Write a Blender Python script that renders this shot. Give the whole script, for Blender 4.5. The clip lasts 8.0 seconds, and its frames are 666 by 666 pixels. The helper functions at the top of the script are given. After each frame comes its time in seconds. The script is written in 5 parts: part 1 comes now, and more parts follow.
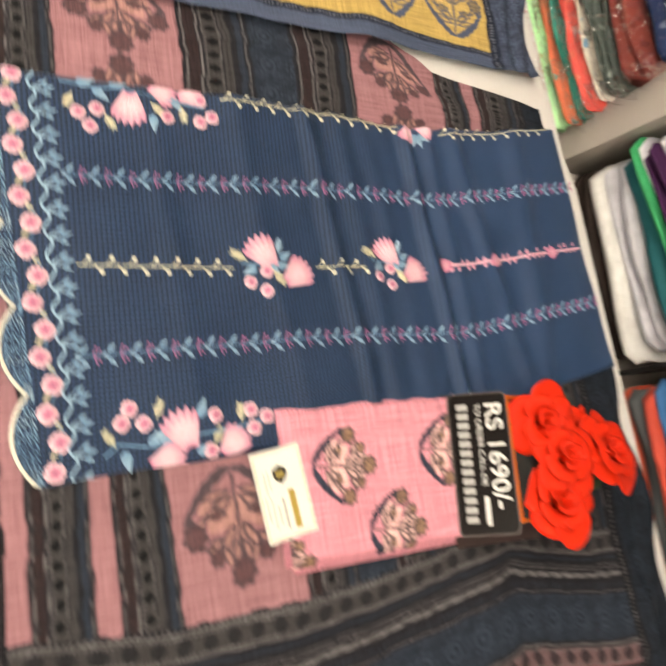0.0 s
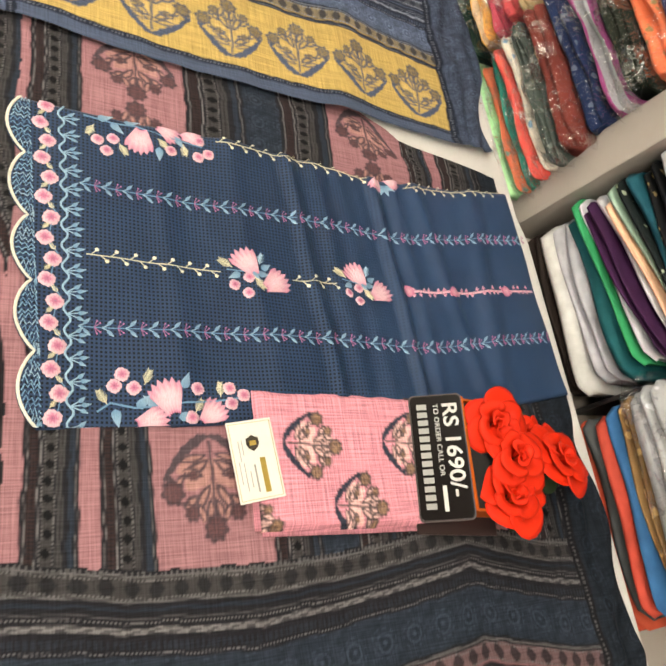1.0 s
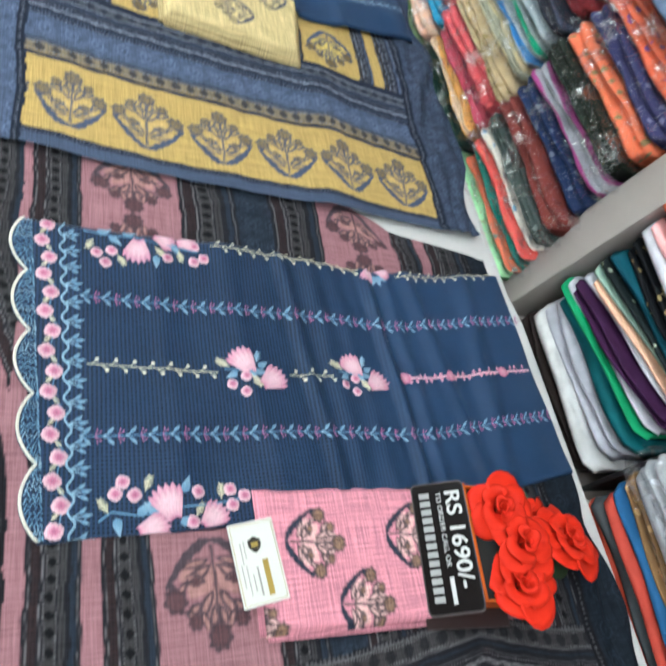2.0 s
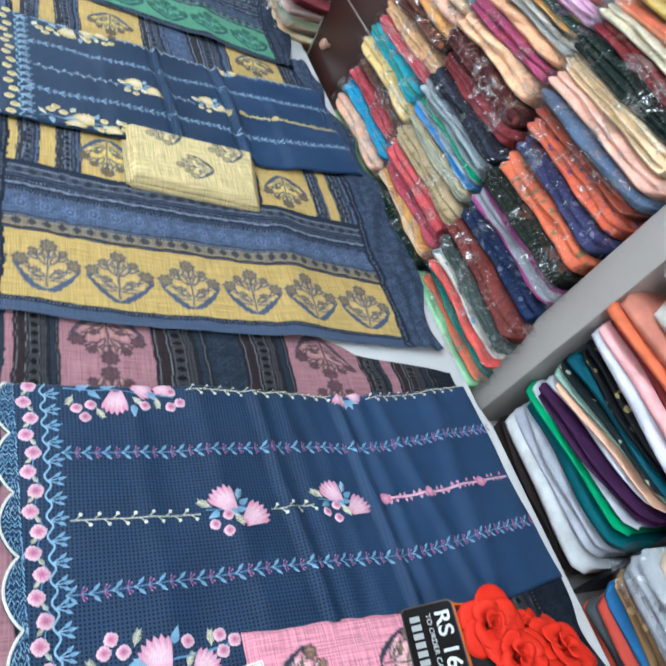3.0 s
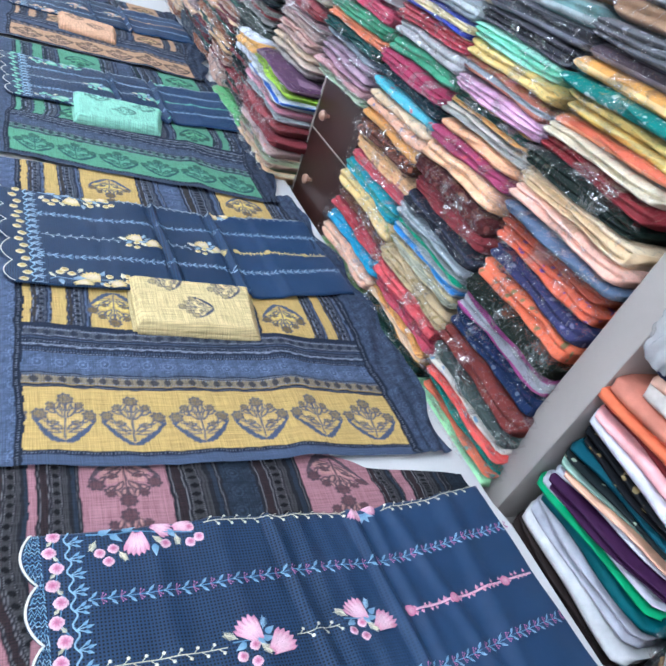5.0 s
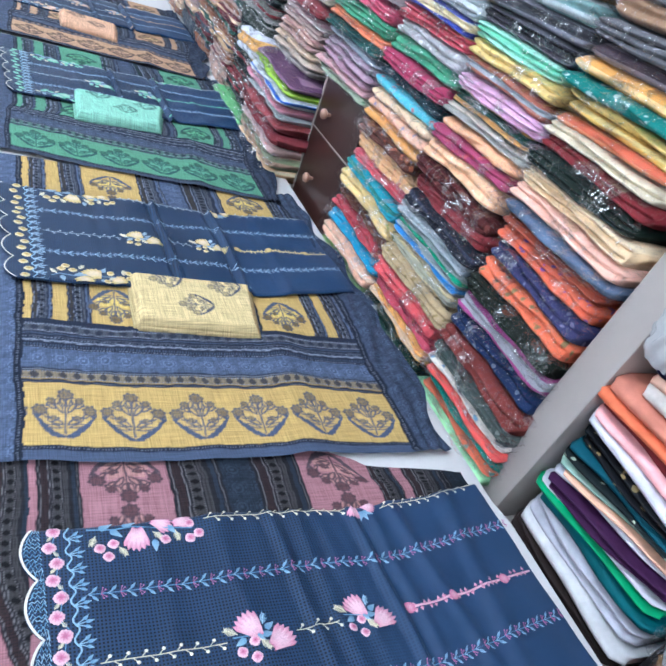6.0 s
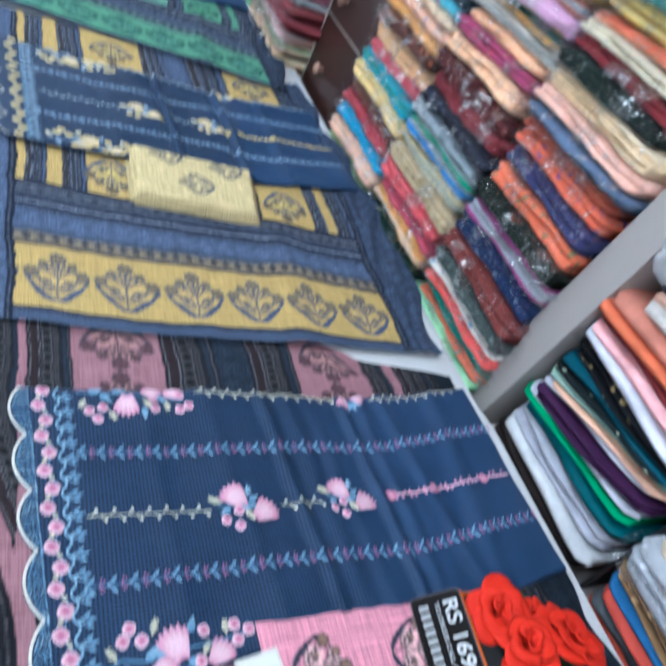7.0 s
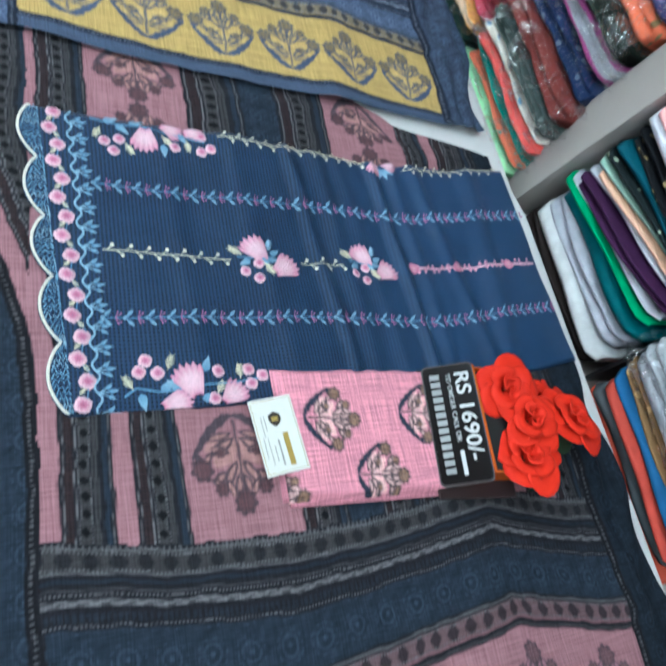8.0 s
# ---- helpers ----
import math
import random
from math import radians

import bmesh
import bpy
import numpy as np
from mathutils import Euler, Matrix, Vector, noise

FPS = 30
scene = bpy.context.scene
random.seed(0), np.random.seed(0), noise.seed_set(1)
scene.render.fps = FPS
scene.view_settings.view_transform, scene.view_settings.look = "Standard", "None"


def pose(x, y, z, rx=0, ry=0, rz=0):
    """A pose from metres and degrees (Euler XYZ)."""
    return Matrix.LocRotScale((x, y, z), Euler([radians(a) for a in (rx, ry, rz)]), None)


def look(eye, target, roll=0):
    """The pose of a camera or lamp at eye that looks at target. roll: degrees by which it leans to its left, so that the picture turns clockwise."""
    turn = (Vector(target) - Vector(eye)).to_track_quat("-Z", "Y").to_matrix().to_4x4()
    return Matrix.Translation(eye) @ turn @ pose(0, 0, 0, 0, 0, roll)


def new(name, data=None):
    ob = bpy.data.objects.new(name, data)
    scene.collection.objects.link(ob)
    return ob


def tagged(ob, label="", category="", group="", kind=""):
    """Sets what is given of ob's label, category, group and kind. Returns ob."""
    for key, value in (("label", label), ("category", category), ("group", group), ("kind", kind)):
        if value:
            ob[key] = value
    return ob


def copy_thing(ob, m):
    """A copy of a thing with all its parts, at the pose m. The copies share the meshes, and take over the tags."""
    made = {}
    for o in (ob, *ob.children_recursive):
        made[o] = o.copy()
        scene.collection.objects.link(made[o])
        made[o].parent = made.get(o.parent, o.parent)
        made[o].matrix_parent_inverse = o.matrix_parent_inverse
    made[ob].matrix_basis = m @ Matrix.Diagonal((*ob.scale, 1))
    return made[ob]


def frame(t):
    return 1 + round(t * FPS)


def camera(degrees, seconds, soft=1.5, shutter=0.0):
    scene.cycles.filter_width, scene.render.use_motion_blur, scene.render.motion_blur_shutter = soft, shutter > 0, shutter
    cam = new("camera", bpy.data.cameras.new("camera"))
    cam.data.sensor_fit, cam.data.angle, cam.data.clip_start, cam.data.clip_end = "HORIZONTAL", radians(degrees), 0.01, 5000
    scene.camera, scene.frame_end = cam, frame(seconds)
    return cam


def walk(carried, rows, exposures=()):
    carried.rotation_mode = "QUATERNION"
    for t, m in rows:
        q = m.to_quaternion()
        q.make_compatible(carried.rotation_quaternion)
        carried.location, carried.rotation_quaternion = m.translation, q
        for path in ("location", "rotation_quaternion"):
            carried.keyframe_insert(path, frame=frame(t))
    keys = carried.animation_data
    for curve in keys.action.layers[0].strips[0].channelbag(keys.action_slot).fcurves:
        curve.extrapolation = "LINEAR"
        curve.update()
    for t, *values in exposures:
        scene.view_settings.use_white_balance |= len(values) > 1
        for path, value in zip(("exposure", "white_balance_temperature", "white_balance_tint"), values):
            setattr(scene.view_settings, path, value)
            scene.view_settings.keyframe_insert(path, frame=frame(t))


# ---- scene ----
cam = camera(52.6, 8.0, soft=2.1, shutter=0.5)
PATH = [
    (0, (-0.354, -0.32, 0.789), (0.647, 0.062, -0.899), 63.3),
    (0.2, (-0.373, -0.402, 0.777), (0.711, 0.01, -0.853), 66.4),
    (0.5, (-0.391, -0.495, 0.808), (0.646, 0.107, -0.793), 59.3),
    (0.8, (-0.379, -0.534, 0.847), (0.63, 0.167, -0.73), 52.3),
    (1, (-0.38, -0.543, 0.847), (0.622, 0.208, -0.712), 51.1),
    (1.2, (-0.378, -0.546, 0.841), (0.613, 0.216, -0.721), 51.2),
    (2.3, (-0.373, -0.521, 0.914), (0.59, 0.519, -0.497), 38.3),
    (2.5, (-0.372, -0.521, 0.93), (0.605, 0.569, -0.432), 36.5),
    (3, (-0.383, -0.529, 0.958), (0.594, 0.666, -0.314), 32.4),
    (3.5, (-0.386, -0.539, 0.982), (0.574, 0.726, -0.233), 29.4),
    (4, (-0.383, -0.554, 1.007), (0.564, 0.78, -0.144), 25.9),
    (4.5, (-0.389, -0.564, 1.017), (0.549, 0.819, -0.082), 23.5),
    (5, (-0.391, -0.572, 1.024), (0.527, 0.858, -0.029), 21.6),
    (6.5, (-0.402, -0.58, 1.009), (0.526, 0.847, -0.04), 22.9),
    (7, (-0.409, -0.588, 0.946), (0.57, 0.666, -0.266), 30.1),
    (7.5, (-0.406, -0.587, 0.887), (0.574, 0.39, -0.557), 39.0),
    (8, (-0.405, -0.591, 0.852), (0.585, 0.173, -0.709), 46.4),
]
walk(cam, [(t, look(eye, target, roll)) for t, eye, target, roll in PATH],
     exposures=[(0.0, 0.23, 7900, 9), (0.8, 0.21, 7800, 6), (1.2, 0.13, 7200, 5), (2.3, 0.05, 5400, -2), (4.5, 0.17, 5100, 6), (6.5, 0.13, 5050, 7), (7.0, -0.03, 4900, 3), (7.5, -0.06, 4900, -2), (8.0, -0.05, 5050, -6)])

# ---- light ----
world = bpy.data.worlds.new("world")
scene.world = world
world.use_nodes = True
world.node_tree.nodes["Background"].inputs[0].default_value = (0.75, 0.8, 0.9, 1)
world.node_tree.nodes["Background"].inputs[1].default_value = 0.05
TUBE_POWER = 26.0


# ---- material helpers ----
def mat(name, rough=0.8, metal=0.0):
    m = bpy.data.materials.new(name)
    m.use_nodes = True
    nt = m.node_tree
    b = nt.nodes["Principled BSDF"]
    b.inputs["Roughness"].default_value = rough
    b.inputs["Metallic"].default_value = metal
    return m, nt, b


def mixc(nt, fac, a, b, blend="MIX"):
    m = nt.nodes.new("ShaderNodeMix")
    m.data_type = "RGBA"
    m.blend_type = blend
    for sock, val in ((m.inputs[0], fac), (m.inputs[6], a), (m.inputs[7], b)):
        if hasattr(val, "is_linked") or hasattr(val, "links"):
            nt.links.new(val, sock)
        elif isinstance(val, (int, float)):
            sock.default_value = val
        else:
            sock.default_value = (*val, 1)
    return m.outputs[2]


def coords(nt, which="Object"):
    return nt.nodes.new("ShaderNodeTexCoord").outputs[which]


def plain(name, col, rough=0.8, var=0.25, scale=60.0, bump=0.3, metal=0.0, sheen=0.0, dist=0.001):
    """A plain surface with colour variation at two scales and a fine relief."""
    m, nt, b = mat(name, rough, metal)
    co = coords(nt)
    n1 = nt.nodes.new("ShaderNodeTexNoise")
    n1.inputs["Scale"].default_value = scale
    n1.inputs["Detail"].default_value = 5
    n2 = nt.nodes.new("ShaderNodeTexNoise")
    n2.inputs["Scale"].default_value = scale / 9
    nt.links.new(co, n1.inputs["Vector"])
    nt.links.new(co, n2.inputs["Vector"])
    dark = tuple(c * (1 - var) for c in col)
    lite = tuple(min(1, c * (1 + var)) for c in col)
    c1 = mixc(nt, n1.outputs[0], dark, lite)
    c2 = mixc(nt, n2.outputs[0], dark, lite)
    nt.links.new(mixc(nt, 0.45, c1, c2), b.inputs["Base Color"])
    bp = nt.nodes.new("ShaderNodeBump")
    bp.inputs["Strength"].default_value = bump
    bp.inputs["Distance"].default_value = dist
    nt.links.new(n1.outputs[0], bp.inputs["Height"])
    nt.links.new(bp.outputs[0], b.inputs["Normal"])
    b.inputs["Sheen Weight"].default_value = sheen
    return m


def weave(nt, pitch, co, join="MULTIPLY"):
    """Threads across and along: a height value."""
    sep = nt.nodes.new("ShaderNodeSeparateXYZ")
    nt.links.new(co, sep.inputs[0])
    outs = []
    for ax in (0, 1):
        mu = nt.nodes.new("ShaderNodeMath")
        mu.operation = "MULTIPLY"
        mu.inputs[1].default_value = 2 * math.pi / pitch
        nt.links.new(sep.outputs[ax], mu.inputs[0])
        si = nt.nodes.new("ShaderNodeMath")
        si.operation = "SINE"
        nt.links.new(mu.outputs[0], si.inputs[0])
        outs.append(si.outputs[0])
    pr = nt.nodes.new("ShaderNodeMath")
    pr.operation = join
    nt.links.new(outs[0], pr.inputs[0])
    nt.links.new(outs[1], pr.inputs[1])
    return pr.outputs[0]


def printed_cloth(name, rough=0.85, pitch=0.0022, slub=1.0):
    """Thin printed cotton: the print is a colour attribute, with slubby threads over it."""
    m, nt, b = mat(name, rough)
    at = nt.nodes.new("ShaderNodeAttribute")
    at.attribute_name = "print"
    co = coords(nt)
    hs = []
    for sc in ((14, 420, 1), (420, 14, 1)):
        mp = nt.nodes.new("ShaderNodeMapping")
        mp.inputs["Scale"].default_value = sc
        nt.links.new(co, mp.inputs["Vector"])
        n = nt.nodes.new("ShaderNodeTexNoise")
        n.inputs["Scale"].default_value = 1.0
        n.inputs["Detail"].default_value = 3
        nt.links.new(mp.outputs[0], n.inputs["Vector"])
        hs.append(n.outputs[0])
    ad = nt.nodes.new("ShaderNodeMath")
    ad.operation = "ADD"
    nt.links.new(hs[0], ad.inputs[0])
    nt.links.new(hs[1], ad.inputs[1])
    mr = nt.nodes.new("ShaderNodeMapRange")
    mr.inputs[1].default_value, mr.inputs[2].default_value = 0.7, 1.3
    mr.inputs[3].default_value, mr.inputs[4].default_value = 1 - 0.35 * slub, 1 + 0.3 * slub
    nt.links.new(ad.outputs[0], mr.inputs[0])
    hsv = nt.nodes.new("ShaderNodeHueSaturation")
    nt.links.new(mr.outputs[0], hsv.inputs["Value"])
    nt.links.new(at.outputs["Color"], hsv.inputs["Color"])
    nt.links.new(hsv.outputs[0], b.inputs["Base Color"])
    bp = nt.nodes.new("ShaderNodeBump")
    bp.inputs["Strength"].default_value = 0.35
    bp.inputs["Distance"].default_value = 0.0008
    nt.links.new(ad.outputs[0], bp.inputs["Height"])
    nt.links.new(bp.outputs[0], b.inputs["Normal"])
    b.inputs["Specular IOR Level"].default_value = 0.12
    return m


def kameez_cloth(name, col):
    """Navy dobby with a small sunk check, plain, smoother and lighter in tone past the fold."""
    m, nt, b = mat(name, 0.45)
    co = coords(nt)
    w = weave(nt, 0.0060, co, "MINIMUM")
    gt = nt.nodes.new("ShaderNodeMapRange")
    gt.inputs[1].default_value, gt.inputs[2].default_value = -0.35, 0.15
    nt.links.new(w, gt.inputs[0])
    sep = nt.nodes.new("ShaderNodeSeparateXYZ")
    nt.links.new(co, sep.inputs[0])
    fade = nt.nodes.new("ShaderNodeMapRange")
    fade.inputs[1].default_value, fade.inputs[2].default_value = 0.36, 0.16
    fade.inputs[3].default_value, fade.inputs[4].default_value = 0.0, 1.0
    nt.links.new(sep.outputs[0], fade.inputs[0])
    mu = nt.nodes.new("ShaderNodeMath")
    mu.operation = "MULTIPLY"
    nt.links.new(gt.outputs[0], mu.inputs[0])
    nt.links.new(fade.outputs[0], mu.inputs[1])
    n1 = nt.nodes.new("ShaderNodeTexNoise")
    n1.inputs["Scale"].default_value = 14
    n1.inputs["Detail"].default_value = 6
    nt.links.new(co, n1.inputs["Vector"])
    base = mixc(nt, n1.outputs[0], tuple(c * 1.15 for c in col), tuple(c * 1.85 for c in col))
    grid = mixc(nt, n1.outputs[0], tuple(c * 1.10 for c in col), tuple(c * 1.62 for c in col))
    base = mixc(nt, fade.outputs[0], base, grid)
    nt.links.new(mixc(nt, mu.outputs[0], base, tuple(c * 0.16 for c in col)), b.inputs["Base Color"])
    bp = nt.nodes.new("ShaderNodeBump")
    bp.invert = True
    bp.inputs["Strength"].default_value = 0.5
    bp.inputs["Distance"].default_value = 0.001
    nt.links.new(mu.outputs[0], bp.inputs["Height"])
    fine = nt.nodes.new("ShaderNodeBump")
    fine.inputs["Strength"].default_value = 0.25
    fine.inputs["Distance"].default_value = 0.0005
    nt.links.new(weave(nt, 0.0011, co), fine.inputs["Height"])
    nt.links.new(fine.outputs[0], bp.inputs["Normal"])
    nt.links.new(bp.outputs[0], b.inputs["Normal"])
    b.inputs["Specular IOR Level"].default_value = 0.20
    return m


def thread(name):
    """Satin-stitch embroidery: coloured by the stitches' own attribute, with fine lines and a sheen."""
    m, nt, b = mat(name, 0.5)
    co = coords(nt)
    at = nt.nodes.new("ShaderNodeAttribute")
    at.attribute_name = "print"
    wv = nt.nodes.new("ShaderNodeTexWave")
    wv.inputs["Scale"].default_value = 160
    wv.inputs["Distortion"].default_value = 6
    nt.links.new(co, wv.inputs["Vector"])
    n = nt.nodes.new("ShaderNodeTexNoise")
    n.inputs["Scale"].default_value = 150
    nt.links.new(co, n.inputs["Vector"])
    ad = nt.nodes.new("ShaderNodeMath")
    ad.operation = "ADD"
    nt.links.new(wv.outputs[0], ad.inputs[0])
    nt.links.new(n.outputs[0], ad.inputs[1])
    mr = nt.nodes.new("ShaderNodeMapRange")
    mr.inputs[1].default_value, mr.inputs[2].default_value = 0.4, 1.5
    mr.inputs[3].default_value, mr.inputs[4].default_value = 0.72, 1.12
    nt.links.new(ad.outputs[0], mr.inputs[0])
    hsv = nt.nodes.new("ShaderNodeHueSaturation")
    nt.links.new(mr.outputs[0], hsv.inputs["Value"])
    nt.links.new(at.outputs["Color"], hsv.inputs["Color"])
    nt.links.new(hsv.outputs[0], b.inputs["Base Color"])
    bp = nt.nodes.new("ShaderNodeBump")
    bp.inputs["Strength"].default_value = 0.5
    bp.inputs["Distance"].default_value = 0.0006
    nt.links.new(ad.outputs[0], bp.inputs["Height"])
    nt.links.new(bp.outputs[0], b.inputs["Normal"])
    return m


def packed_cloth(name, fancy, layered=False):
    """Cloth of a packed suit: ground from the object's colour, a print in its second colour."""
    m, nt, b = mat(name, 0.7)
    oi = nt.nodes.new("ShaderNodeObjectInfo")
    at = nt.nodes.new("ShaderNodeAttribute")
    at.attribute_type = "OBJECT"
    at.attribute_name = "second"
    co = coords(nt)
    mp = nt.nodes.new("ShaderNodeMapping")
    mp.inputs["Scale"].default_value = (0.27, 0.36, 0.045)
    nt.links.new(co, mp.inputs["Vector"])
    off = nt.nodes.new("ShaderNodeVectorMath")
    off.operation = "ADD"
    nt.links.new(mp.outputs[0], off.inputs[0])
    mulr = nt.nodes.new("ShaderNodeVectorMath")
    mulr.operation = "SCALE"
    mulr.inputs[0].default_value = (3, 5, 7)
    nt.links.new(oi.outputs["Random"], mulr.inputs["Scale"])
    nt.links.new(mulr.outputs[0], off.inputs[1])
    v = off.outputs[0]
    vo = nt.nodes.new("ShaderNodeTexVoronoi")
    vo.inputs["Scale"].default_value = 34
    nt.links.new(v, vo.inputs["Vector"])
    nz = nt.nodes.new("ShaderNodeTexNoise")
    nz.inputs["Scale"].default_value = 55
    nz.inputs["Detail"].default_value = 3
    nt.links.new(v, nz.inputs["Vector"])
    ad = nt.nodes.new("ShaderNodeMath")
    ad.operation = "MULTIPLY_ADD"
    ad.inputs[1].default_value = 0.9
    nt.links.new(nz.outputs[0], ad.inputs[0])
    nt.links.new(vo.outputs["Distance"], ad.inputs[2])
    mr = nt.nodes.new("ShaderNodeMapRange")
    mr.inputs[1].default_value, mr.inputs[2].default_value = 0.70, 0.64
    nt.links.new(ad.outputs[0], mr.inputs[0])
    fc = nt.nodes.new("ShaderNodeMath")
    fc.operation = "MULTIPLY"
    fc.inputs[1].default_value = fancy * 0.8
    nt.links.new(mr.outputs[0], fc.inputs[0])
    if layered:
        sep = nt.nodes.new("ShaderNodeSeparateXYZ")
        nt.links.new(co, sep.inputs[0])
        zz = nt.nodes.new("ShaderNodeMath")
        zz.operation = "MULTIPLY_ADD"
        zz.inputs[1].default_value = 8.5
        nt.links.new(sep.outputs[2], zz.inputs[0])
        far = nt.nodes.new("ShaderNodeMath")
        far.operation = "MULTIPLY"
        far.inputs[1].default_value = 6.28
        nt.links.new(oi.outputs["Random"], far.inputs[0])
        nt.links.new(far.outputs[0], zz.inputs[2])
        sn = nt.nodes.new("ShaderNodeMath")
        sn.operation = "SINE"
        nt.links.new(zz.outputs[0], sn.inputs[0])
        fc = nt.nodes.new("ShaderNodeMapRange")
        fc.inputs[1].default_value, fc.inputs[2].default_value = 0.25, 0.35
        nt.links.new(sn.outputs[0], fc.inputs[0])
    n2 = nt.nodes.new("ShaderNodeTexNoise")
    n2.inputs["Scale"].default_value = 22
    n2.inputs["Detail"].default_value = 6
    nt.links.new(v, n2.inputs["Vector"])
    val = nt.nodes.new("ShaderNodeMapRange")
    val.inputs[1].default_value, val.inputs[2].default_value = 0.3, 0.7
    val.inputs[3].default_value, val.inputs[4].default_value = 0.88, 1.26
    nt.links.new(n2.outputs[0], val.inputs[0])
    hsv = nt.nodes.new("ShaderNodeHueSaturation")
    nt.links.new(val.outputs[0], hsv.inputs["Value"])
    hsv.inputs["Saturation"].default_value = 0.92
    b.inputs["Specular IOR Level"].default_value = 0.12
    nt.links.new(mixc(nt, fc.outputs[0], oi.outputs["Color"], at.outputs["Color"]), hsv.inputs["Color"])
    nt.links.new(hsv.outputs[0], b.inputs["Base Color"])
    bp = nt.nodes.new("ShaderNodeBump")
    bp.inputs["Strength"].default_value = 0.5
    bp.inputs["Distance"].default_value = 0.002
    nt.links.new(n2.outputs[0], bp.inputs["Height"])
    nt.links.new(bp.outputs[0], b.inputs["Normal"])
    return m


def film_material(name):
    """Clear, crumpled polythene: see-through, with gloss boosted along its creases to stand for glints."""
    m = bpy.data.materials.new(name)
    m.use_nodes = True
    nt = m.node_tree
    nt.nodes.remove(nt.nodes["Principled BSDF"])
    out = nt.nodes["Material Output"]
    co = coords(nt)
    oi = nt.nodes.new("ShaderNodeObjectInfo")
    mp = nt.nodes.new("ShaderNodeMapping")
    mp.inputs["Scale"].default_value = (0.27, 0.62, 0.022)
    nt.links.new(co, mp.inputs["Vector"])
    sh = nt.nodes.new("ShaderNodeVectorMath")
    sh.operation = "ADD"
    nt.links.new(mp.outputs[0], sh.inputs[0])
    sc = nt.nodes.new("ShaderNodeVectorMath")
    sc.operation = "SCALE"
    sc.inputs[0].default_value = (3, 5, 7)
    nt.links.new(oi.outputs["Random"], sc.inputs["Scale"])
    nt.links.new(sc.outputs[0], sh.inputs[1])
    nz = nt.nodes.new("ShaderNodeTexNoise")
    nz.inputs["Scale"].default_value = 38
    nz.inputs["Detail"].default_value = 2
    nz.inputs["Distortion"].default_value = 0.6
    nt.links.new(sh.outputs[0], nz.inputs["Vector"])
    # creases: sharp ridges where the noise passes its middle
    rid = nt.nodes.new("ShaderNodeMath")
    rid.operation = "SUBTRACT"
    rid.inputs[1].default_value = 0.5
    nt.links.new(nz.outputs[0], rid.inputs[0])
    ab = nt.nodes.new("ShaderNodeMath")
    ab.operation = "ABSOLUTE"
    nt.links.new(rid.outputs[0], ab.inputs[0])
    bp = nt.nodes.new("ShaderNodeBump")
    bp.inputs["Strength"].default_value = 0.8
    bp.inputs["Distance"].default_value = 0.025
    nt.links.new(ab.outputs[0], bp.inputs["Height"])
    fr = nt.nodes.new("ShaderNodeFresnel")
    fr.inputs["IOR"].default_value = 1.5
    nt.links.new(bp.outputs[0], fr.inputs["Normal"])
    # glint streaks put in by mask: gloss boosted along the creases, in random patches
    patch = nt.nodes.new("ShaderNodeTexNoise")
    patch.inputs["Scale"].default_value = 11
    patch.inputs["Detail"].default_value = 2
    nt.links.new(sh.outputs[0], patch.inputs["Vector"])
    where = nt.nodes.new("ShaderNodeMapRange")
    where.inputs[1].default_value, where.inputs[2].default_value = 0.53, 0.66
    where.inputs[3].default_value, where.inputs[4].default_value = 0.04, 1.0
    nt.links.new(patch.outputs[0], where.inputs[0])
    line = nt.nodes.new("ShaderNodeMapRange")
    line.inputs[1].default_value, line.inputs[2].default_value = 0.006, 0.030
    line.inputs[3].default_value, line.inputs[4].default_value = 9.0, 0.6
    nt.links.new(ab.outputs[0], line.inputs[0])
    gain = nt.nodes.new("ShaderNodeMath")
    gain.operation = "MULTIPLY"
    nt.links.new(where.outputs[0], gain.inputs[0])
    nt.links.new(line.outputs[0], gain.inputs[1])
    mul = nt.nodes.new("ShaderNodeMath")
    mul.operation = "MULTIPLY"
    nt.links.new(fr.outputs[0], mul.inputs[0])
    nt.links.new(gain.outputs[0], mul.inputs[1])
    mn = nt.nodes.new("ShaderNodeMath")
    mn.operation = "MINIMUM"
    mn.inputs[1].default_value = 0.5
    nt.links.new(mul.outputs[0], mn.inputs[0])
    gl = nt.nodes.new("ShaderNodeBsdfGlossy")
    gl.inputs["Roughness"].default_value = 0.12
    nt.links.new(bp.outputs[0], gl.inputs["Normal"])
    tr = nt.nodes.new("ShaderNodeBsdfTransparent")
    tr.inputs[0].default_value = (0.97, 0.97, 0.98, 1)
    mx = nt.nodes.new("ShaderNodeMixShader")
    nt.links.new(mn.outputs[0], mx.inputs[0])
    nt.links.new(tr.outputs[0], mx.inputs[1])
    nt.links.new(gl.outputs[0], mx.inputs[2])
    nt.links.new(mx.outputs[0], out.inputs[0])
    return m


M_SHEET = plain("white_sheet", (0.60, 0.59, 0.58), 0.9, 0.08, 90, 0.3)
M_PRINT = printed_cloth("printed_cotton")
M_SLUB = printed_cloth("slub_cotton", slub=1.3)
M_KAM = kameez_cloth("navy_dobby", (0.0160, 0.0345, 0.077))
M_THREAD = thread("embroidery")
M_FILM = film_material("polythene")
M_PACK = packed_cloth("packed_plain", 0.0)
M_PACKP = packed_cloth("packed_print", 1.0)
M_PACKL = packed_cloth("packed_layers", 0.0, True)
M_GREY = plain("grey_laminate", (0.41, 0.372, 0.342), 0.45, 0.06, 40, 0.1)
M_WALL = plain("wall_paint", (0.62, 0.60, 0.57), 0.85, 0.06, 30, 0.2)
